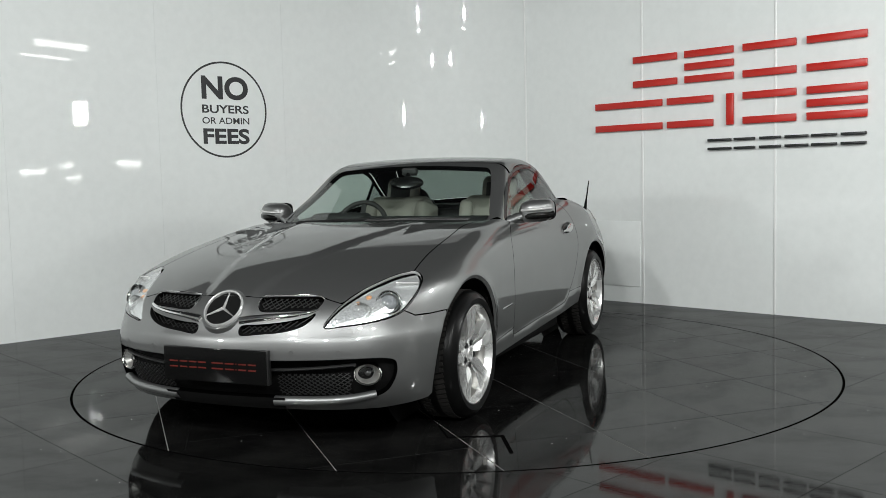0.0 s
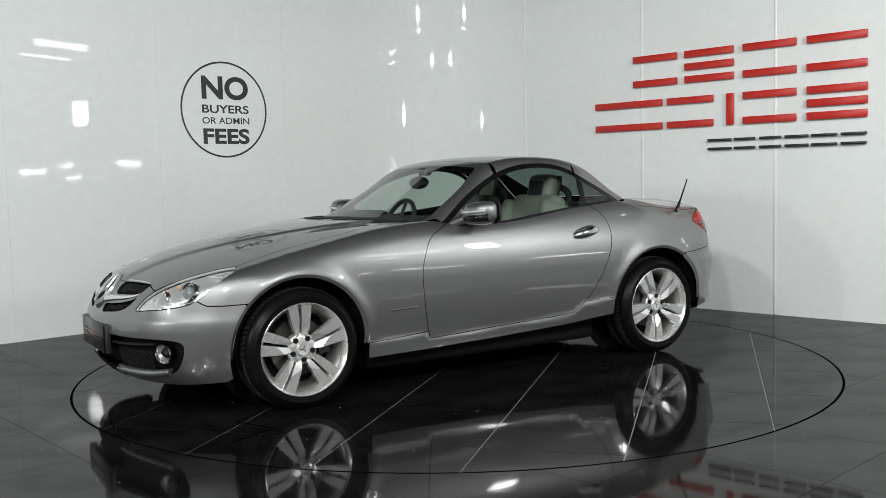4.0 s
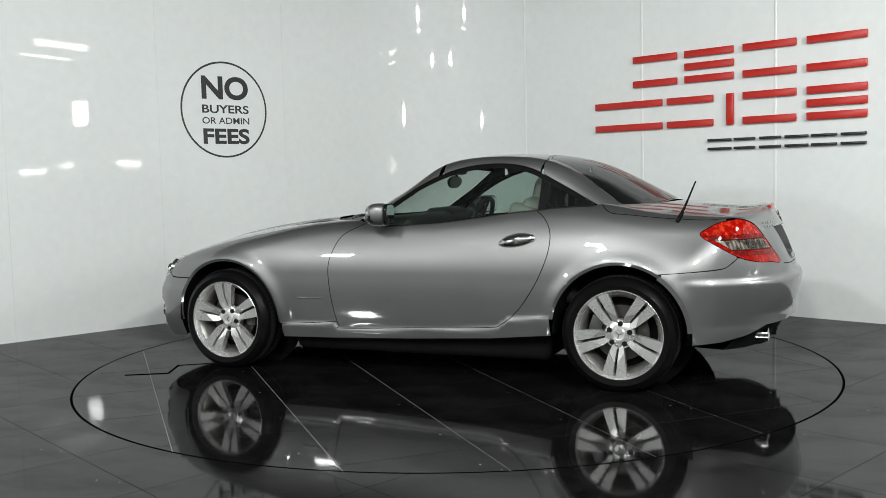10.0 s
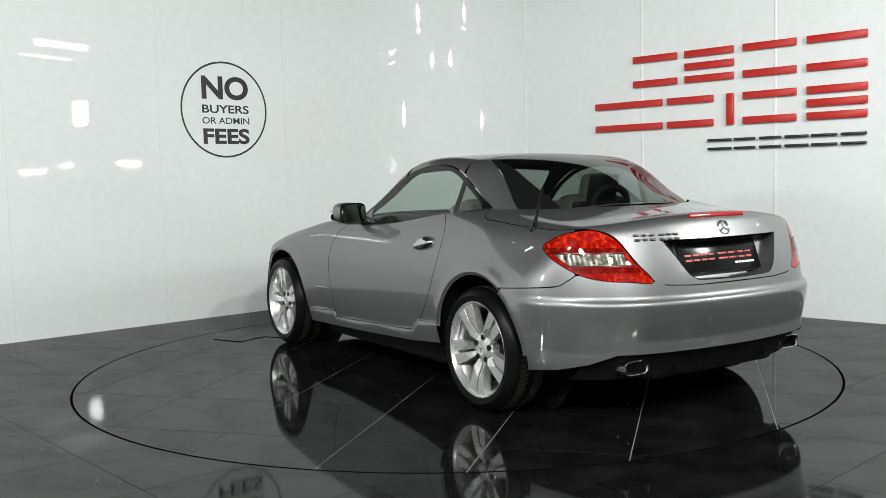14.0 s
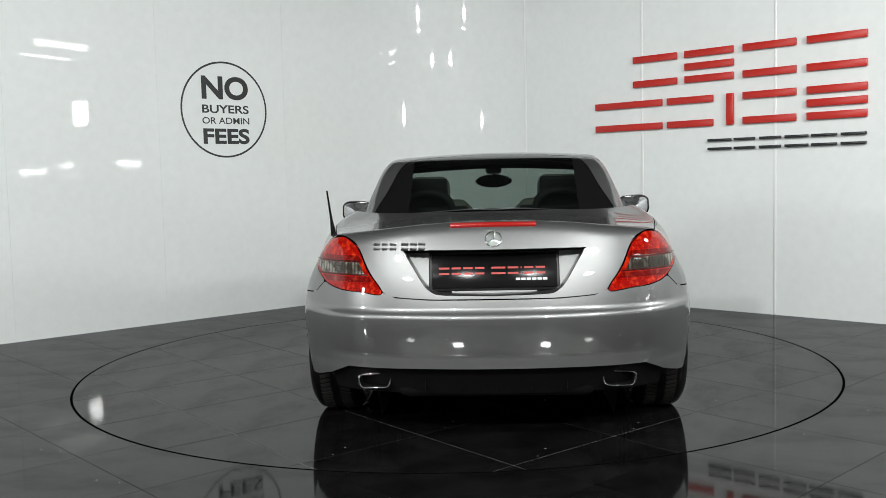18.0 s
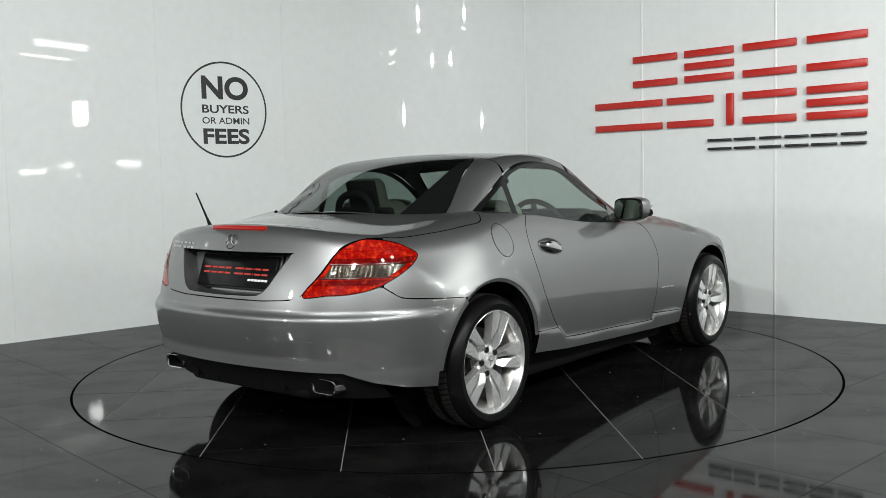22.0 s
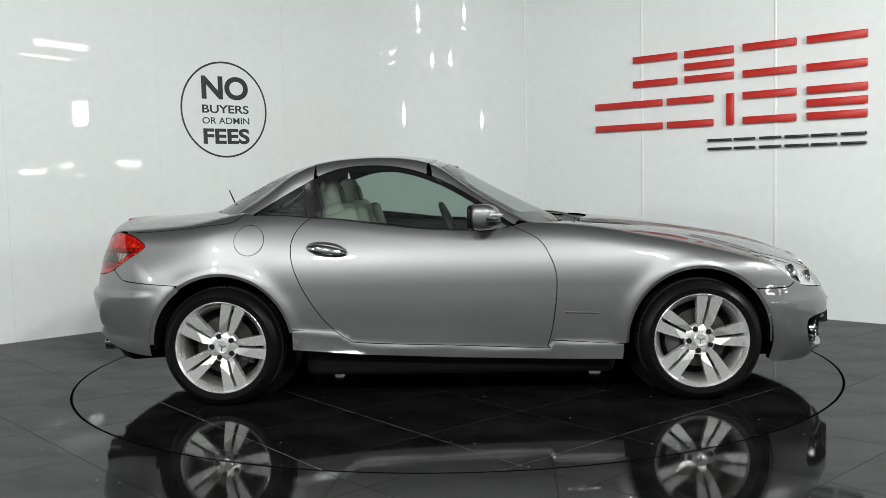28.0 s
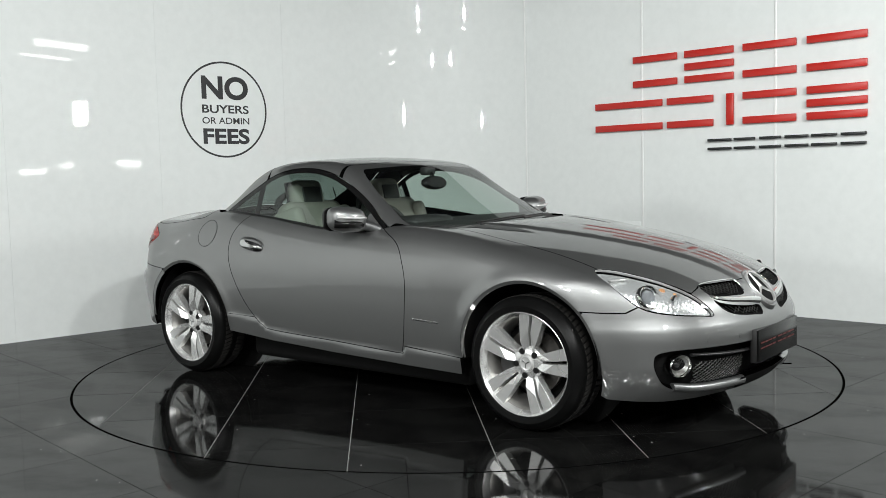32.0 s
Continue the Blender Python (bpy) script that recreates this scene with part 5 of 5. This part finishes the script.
def number_plate(name, at, parent):
    th = new(name)
    th.parent = parent
    th.matrix_basis = at
    part("plate_board", box(0.527, 0.146, 0.008, pose(0, 0, 0.004), 0.003), plate_black, th, "black show plate")
    x = -0.235
    for w in (0.05, 0.045, 0.045, 0.045, 0.0, 0.065, 0.05, 0.01, 0.045, 0.045):
        if w:
            for dz in (-0.012, 0.012):
                part("print_bar", box(w - 0.006, 0.006 if name == "front_plate" else 0.008, 0.0012, pose(x + w / 2, dz, 0.0087)), shaded_red_print if name == "front_plate" else red_print, th)
        x += w + 0.004 if w else 0.02
    if name == "rear_plate":
        for k in range(6):
            part("small_print_bar", box(0.018, 0.01, 0.0012, pose(0.1 + 0.0225 * k, -0.038, 0.0087)), white_print, th)
    return th


nose()
face_front = Matrix(((0, 0, -1, 0), (-1, 0, 0, 0), (0, 1, 0, 0), (0, 0, 0, 1)))
face_rear = Matrix(((0, 0, 1, 0), (1, 0, 0, 0), (0, 1, 0, 0), (0, 0, 0, 1)))
number_plate("front_plate", Matrix.Translation((-2.044, 0.0, 0.366)) @ face_front, car)
part("plate_carrier", box(0.03, 0.535, 0.15, pose(-2.03, 0, 0.366), 0.004), black_plastic, car)

# ---------------------------------------------------------------- car: tail
loop = plate_loop()
q = from_rear(loop)
n = len(q)
back = q.copy()
back[:, 0] = back[:, 0] * 0.2 + 0.8 * (1.9 + 0.36 * (0.84 - back[:, 2]))
back[:, 0] -= 0.02
mid = back.mean(axis=0)
part("plate_recess", make_mesh("plate_recess", [*q, *back, mid], [(i, (i + 1) % n, n + (i + 1) % n, n + i) for i in range(n)] + [(n + i, n + (i + 1) % n, 2 * n) for i in range(n)], paint), paint, boot)
number_plate("rear_plate", Matrix.Translation((1.946, 0.0, 0.75)) @ Matrix.Rotation(radians(-20), 4, "Y") @ face_rear, car)
part("plate_surround", box(0.02, 0.55, 0.172, Matrix.Translation((1.93, 0, 0.75)) @ Matrix.Rotation(radians(-20), 4, "Y"), 0.006), black_plastic, car)
yy = np.linspace(-0.18, 0.18, 25)
bar = from_rear(np.column_stack([yy, 0.944 - 0.002 * (yy / 0.18) ** 2]))
part("brake_light", tube(bar + (0.0, 0, 0.0), 0.0125, 10, flat=1.0), plain("red_plastic", (0.32, 0.012, 0.009), 0.15), car, "slim red high brake light")
at = Matrix.Translation(tuple(from_rear([(0.0, 0.885)])[0])) @ Matrix.Rotation(radians(70), 4, "Y")
mark = new("tail_mark")
mark.parent = car
part("ring", lathe([(0.036, 0.0), (0.0355, 0.005), (0.033, 0.007), (0.0305, 0.005), (0.03, 0.0)], at, n=40), chrome, mark)
for k in range(3):
    part("spoke_bar", box(0.032, 0.006, 0.005, at @ Matrix.Rotation(radians(180 + 120 * k), 4, "Z") @ pose(0.016, 0, 0.004), 0.001), chrome, mark)
for y0, w in ((-0.512, 0.03), (-0.474, 0.026), (-0.44, 0.03), (-0.39, 0.032), (-0.352, 0.03), (-0.316, 0.03)):
    for dz in (0.008, -0.012):
        q = from_rear([(y0 + w / 2, 0.862 + dz)])[0]
        part("badge_bar", box(0.007, w, 0.011, Matrix.Translation(tuple(q)) @ Matrix.Rotation(radians(-12), 4, "Z"), 0.001), badge_chrome, car)
for s in (-1, 1):
    side = from_side(body, s)
    for k in range(10):
        xk = -0.703 + 0.0168 * k
        q = side(np.array([(xk, 0.4505 + 0.0006 * k)]))[0]
        part("badge_bar", box(0.013, 0.003, 0.011, Matrix.Translation(tuple(q)), 0.0008), badge_chrome, car)

# diffuser and exhausts
yy = np.linspace(-0.72, 0.72, 49)
up = from_rear(np.column_stack([yy, np.where(np.abs(yy) < 0.6, 0.356, 0.356 - 0.35 * (np.abs(yy) - 0.6))])) - (0.03, 0, 0)
low = up - np.array([(0.09, 0, 0.13)])
low[:, 2] = 0.225
strip("diffuser", up, low, under_black, car, "black lower apron", rows=4)
strip("diffuser_floor", low, low - (0.4, 0, -0.02), under_black, car)
for y in (-0.3, -0.15, 0.0, 0.15, 0.3):
    part("diffuser_fin", box(0.03, 0.005, 0.09, pose(1.955, y, 0.29), 0.002), under_black, car)
for s in (-1, 1):
    ring = bend([(-0.07, 0.0), (-0.062, 0.028), (0.0, 0.033), (0.062, 0.03), (0.072, 0.0), (0.058, -0.028), (0.0, -0.031), (-0.056, -0.028)], 4, True)
    ring = ring * (-s, 1)
    th = new("exhaust_tip")
    th.parent = car
    m = Matrix.Translation((1.938, s * 0.522, 0.284))
    for nm, sc, x0, x1, mat in (("pipe", 1.0, -0.16, 0.0, chrome), ("bore", 0.86, -0.14, -0.004, under_black)):
        n = len(ring)
        vs = [m @ Vector((x0, a * sc * 0.97, b * sc)) for a, b in ring] + [m @ Vector((x1, a * sc, b * sc)) for a, b in ring]
        fs = [(i, (i + 1) % n, n + (i + 1) % n, n + i) for i in range(n)]
        part(nm, make_mesh(nm, vs, fs, mat, True), mat, th)
    vs = [m @ Vector((0.0, a, b)) for a, b in ring] + [m @ Vector((0.004, a * 0.95, b * 0.94)) for a, b in ring] + [m @ Vector((-0.006, a * 0.88, b * 0.86)) for a, b in ring]
    part("rolled_edge", make_mesh("edge", vs, [(r + i, r + (i + 1) % n, r + n + (i + 1) % n, r + n + i) for r in (0, n) for i in range(n)], chrome, True), chrome, th)
    part("bore_end", box(0.01, 0.12, 0.05, m @ pose(-0.135, 0, 0)), under_black, th)

# ---------------------------------------------------------------- car: sides
for s in (-1, 1):
    side = from_side(body, s)
    # door handle in its dished plate
    q = side(np.array([(0.66, 0.792)]))[0]
    tip = Matrix.Translation(tuple(q)) @ Matrix.Rotation(radians(-10), 4, "Y") @ Matrix.Rotation(radians(-90 * s), 4, "X") @ Matrix.Rotation(radians(8 * s), 4, "X")
    dish = lathe([(1.0, 0.0), (0.97, 0.004), (0.9, 0.003), (0.6, -0.01), (0.0, -0.014)], tip @ Matrix.Diagonal((0.108, 0.043, 1, 1)), n=40)
    hd = part("door_handle", dish, paint, doors[s])
    pts = bend([(-0.098, 0.0, 0.004), (-0.06, 0.0, 0.02), (0.0, 0.0, 0.026), (0.06, 0.0, 0.02), (0.098, 0.0, 0.004)], 6)
    rad = [0.012 + 0.014 * math.sin(math.pi * i / (len(pts) - 1)) for i in range(len(pts))]
    grip = tube(pts, rad, 10, flat=0.45)
    grip.transform(tip @ Matrix.Translation((0, 0.004, 0)))
    part("grip", grip, badge_chrome, hd, "bright silver pull handle")
    # door mirror
    mir = new("door_mirror")
    mir.parent = car
    yb = s * 0.775
    shell = bmesh.new()
    bmesh.ops.create_uvsphere(shell, u_segments=32, v_segments=20, radius=1)
    for v in shell.verts:
        x, y, z = v.co
        k = 1.0 if x < 0 else 0.55
        sq = lambda a, e: math.copysign(abs(a) ** e, a)
        v.co = (sq(x, 0.8) * 0.092 * k, sq(y, 0.66) * 0.103, sq(z, 0.66) * (0.07 if z > 0 else 0.064))
        v.co.z += 0.012 * (y * s) - 0.006
    shell.transform(Matrix.Translation((-0.128, s * 0.874, 0.948)) @ Matrix.Rotation(radians(-12 * s), 4, "Z"))
    shade_smooth(shell, 60)
    part("shell", shell, paint, mir)
    glass_at = Matrix.Translation((-0.08, s * 0.878, 0.948)) @ Matrix.Rotation(radians(-11 * s), 4, "Z") @ Matrix.Rotation(radians(90), 4, "Y")
    rounded = [(math.copysign(abs(math.cos(a)) ** 0.5, math.cos(a)), math.copysign(abs(math.sin(a)) ** 0.5, math.sin(a))) for a in np.linspace(0, 2 * math.pi, 40, endpoint=False)]
    part("glass_frame", prism([(0.062 * a, 0.094 * b) for a, b in rounded], 0.016, glass_at @ pose(0, 0, -0.012), 0.003), gloss_black, mir)
    part("mirror_pane", prism([(0.053 * a, 0.085 * b) for a, b in rounded], 0.002, glass_at @ pose(0, 0, 0.0045)), mirror_glass, mir)
    strip_way = bend([(-0.19, s * 0.81, 0.95), (-0.209, s * 0.86, 0.953), (-0.196, s * 0.925, 0.957), (-0.152, s * 0.974, 0.961)], 5)
    part("indicator_strip", tube(strip_way - np.array((0.02, 0, 0)), 0.011, 8, flat=0.8), silver, mir, "clear indicator strip")
    part("lower_shell", tube(strip_way - np.array((-0.002, 0, 0.034)), 0.022, 10, flat=1.0), gloss_black, mir, "black lower shell")
    part("arm", tube([(-0.2, s * 0.72, 0.885), (-0.185, s * 0.77, 0.907), (-0.16, s * 0.83, 0.925)], [0.055, 0.045, 0.045], 12, flat=0.6), paint, mir)

# bright strips along the rear edge of the rear wheel arches
for s in (-1, 1):
    side = from_side(body, s)
    outer = side(arc(HUB_R, HUB_Z, 0.377, 2, 55, 24)) - (0, s * 0.0015, 0)
    inner = side(arc(HUB_R, HUB_Z, 0.352, 2, 55, 24)) - (0, s * 0.0025, 0)
    strip("arch_trim", outer, inner, paint, car)

# painted lips turned in round the wheel arches
for s in (-1, 1):
    side = from_side(body, s)
    for hub, a0_, a1_, r in ((HUB_F, -3, 184, 0.3705), (HUB_R, 54, 170, 0.3765)):
        outer = side(arc(hub, HUB_Z, r, a0_, a1_, 48)) - (0, s * 0.0015, 0)
        inner = side(arc(hub, HUB_Z, r - 0.017, a0_, a1_, 48)) - (0, s * 0.009, 0)
        strip("arch_lip", outer, inner, paint, car)

# filler flap, aerial, wipers, sensors
right = from_side(body, 1)
skin("fuel_flap", right, body, [arc(1.062, 0.85, 0.075, 0, 354, 40)], paint, car, pitch=0.03, flange=0.004, lift=0.0012)
edge = right(arc(1.062, 0.85, 0.0765, 0, 360, 49))
part("flap_joint", tube(edge[:-1] + (0, -0.0005, 0), 0.0016, 5, closed=True), black_gap, car)
base = drop(np.array([(1.512, -0.755)]))[0]
part("aerial", tube([tuple(base + (-0.01, 0, -0.006)), tuple(base + (0.01, 0.0, 0.03)), tuple(base + (0.03, -0.002, 0.075)), tuple(base + (0.085, -0.008, 0.205))], [0.013, 0.011, 0.006, 0.004], 10), gloss_black, car, "short black rod aerial")
for pts in ([(-0.66, 0.42, 0.915), (-0.63, 0.15, 0.925), (-0.6, -0.12, 0.93)], [(-0.64, -0.02, 0.925), (-0.58, -0.32, 0.928), (-0.47, -0.58, 0.92)]):
    pts = [(a, b, c - 0.01) for a, b, c in pts]
    wp = part("wiper", tube(bend(pts, 6), 0.006, 6), black_plastic, car)
    part("wiper_blade", tube(bend([(a + 0.025, b, c + 0.006) for a, b, c in pts], 6), 0.0045, 6), black_plastic, wp)
for s in (-1, 1):
    skin("bonnet_vent", drop, body, [np.array([(a, b * s) for a, b in ((-1.0, 0.42), (-0.66, 0.56), (-0.655, 0.44), (-0.76, 0.36))])], black_plastic, car, pitch=0.03, flange=0, lift=0.002)
for yv in (-0.52, -0.2, 0.2, 0.52):
    q = from_rear([(yv, 0.475)])[0]
    nv = normal_of(body, np.array([q]))[0]
    part("parking_sensor", lathe([(0.011, 0.0), (0.0105, 0.0012), (0.0, 0.0014)], Matrix.Translation(tuple(q)) @ Vector(nv).to_track_quat("Z", "Y").to_matrix().to_4x4(), n=20), paint, bumper_r)
for yv in (-0.55, -0.36, 0.36, 0.55):
    q = from_front([(yv, 0.43)])[0]
    nv = normal_of(body, np.array([q]))[0]
    part("parking_sensor", lathe([(0.011, 0.0), (0.0105, 0.0012), (0.0, 0.0014)], Matrix.Translation(tuple(q)) @ Vector(nv).to_track_quat("Z", "Y").to_matrix().to_4x4(), n=20), paint, bumper_f)

# ---------------------------------------------------------------- car: cabin


def soft_box(sx, sy, sz, m, round_=0.05):
    return box(sx, sy, sz, m, round_, 4)


def seat(y):
    th = new("seat")
    th.parent = car
    part("cushion", soft_box(0.5, 0.5, 0.16, pose(0.28, y, 0.5, 0, -6), 0.06), leather, th, "cream leather seat cushion")
    lean = pose(0.61, y, 0.77, 0, 17)
    part("backrest", soft_box(0.15, 0.46, 0.52, lean, 0.06), leather, th, "cream leather backrest")
    # dark shells on backrest and headrest put the cabin's shade into their colour
    part("back_shell", soft_box(0.04, 0.44, 0.5, lean @ pose(0.07, 0, 0), 0.018), leather_dark, th, "seat back darkened for cabin shade")
    for s in (-1, 1):
        part("bolster", soft_box(0.2, 0.09, 0.46, lean @ pose(-0.03, s * 0.21, -0.02, 0, 0, 14 * s), 0.04), leather, th)
    part("headrest", soft_box(0.11, 0.24, 0.22, pose(0.7, y, 1.045, 0, 14), 0.052), leather, th, "cream leather headrest")
    part("headrest_pad", soft_box(0.02, 0.15, 0.15, pose(0.645, y, 1.04, 0, 14), 0.009), leather_dark, th)
    part("headrest_shade_shell", soft_box(0.03, 0.22, 0.2, pose(0.75, y, 1.045, 0, 14), 0.013), leather_dark, th, "dark shell added on the headrest back for cabin shade")


seat(-0.36)
seat(0.36)
part("dashboard", soft_box(0.5, 1.34, 0.22, pose(-0.34, 0, 0.8, 0, -4), 0.08), cabin_dark, car)
part("binnacle", soft_box(0.2, 0.36, 0.1, pose(-0.22, 0.36, 0.895), 0.045), cabin_dark, car)
part("centre_console", soft_box(0.95, 0.24, 0.22, pose(0.25, 0, 0.52), 0.05), cabin_dark, car)
part("rear_bulkhead", soft_box(0.16, 1.3, 0.5, pose(0.86, 0, 0.68), 0.05), cabin_dark, car)
part("rear_shelf", soft_box(0.5, 1.2, 0.05, pose(1.12, 0, 0.93), 0.02), cabin_dark, car)
for s in (-1, 1):
    part("door_trim", soft_box(1.15, 0.08, 0.5, pose(0.2, s * 0.7, 0.62, 0, -2.5), 0.03), cabin_dark, car)
    part("armrest", soft_box(0.6, 0.07, 0.1, pose(0.2, s * 0.64, 0.66), 0.03), leather, car)
    part("roll_hoop", tube(bend([(0.8, s * 0.22, 0.85), (0.82, s * 0.24, 1.02), (0.82, s * 0.36, 1.07), (0.82, s * 0.48, 1.02), (0.8, s * 0.5, 0.85)], 6), 0.022, 8), cabin_dark, car)
wheel_at = pose(0.02, 0.36, 0.83, 0, -66, 0)
st = new("steering_wheel")
st.parent = car
ring = [wheel_at @ Vector((0.185 * math.cos(a), 0.185 * math.sin(a), 0)) for a in np.linspace(0, 2 * math.pi, 40, endpoint=False)]
part("rim", tube(ring, 0.016, 10, closed=True), leather_dark, st)
part("boss", lathe([(0.0, -0.03), (0.06, -0.03), (0.075, 0.0), (0.06, 0.025), (0.0, 0.03)], wheel_at, n=24), cabin_dark, st)
for a in (0, 90, 180, 270):
    part("spoke", box(0.13, 0.035, 0.012, wheel_at @ Matrix.Rotation(radians(a), 4, "Z") @ pose(0.11, 0, 0), 0.004), cabin_dark, st)
mr = new("inner_mirror")
mr.parent = car
part("mirror_body", lathe([(0.0, -0.018), (0.75, -0.016), (1.0, -0.002), (0.95, 0.012), (0.0, 0.014)], pose(-0.02, 0.0, 1.12, 0, 100) @ Matrix.Diagonal((0.042, 0.115, 1, 1)), n=32), gloss_black, mr)
part("mirror_stem", tube([(-0.02, 0, 1.13), (0.0, 0, 1.17), (0.04, 0, 1.205)], 0.012, 8), gloss_black, mr)
part("mirror_foot", soft_box(0.06, 0.1, 0.05, pose(0.03, 0, 1.19), 0.02), cabin_dark, mr)


# ---------------------------------------------------------------- pieces last, then the turning
build_tiles()
TURN = [(0.5 * i, 427.99 - 8.9336 * 0.5 * i) for i in range(65)]


def motions():
    walk(turntable, [(t, pose(0, 0, 0, 0, 0, a)) for t, a in TURN])
    walk(car, [(t, pose(0, 0, 0, 0, 0, a) @ Matrix.Translation((-0.0609, 0.265, 0))) for t, a in TURN])


motions()
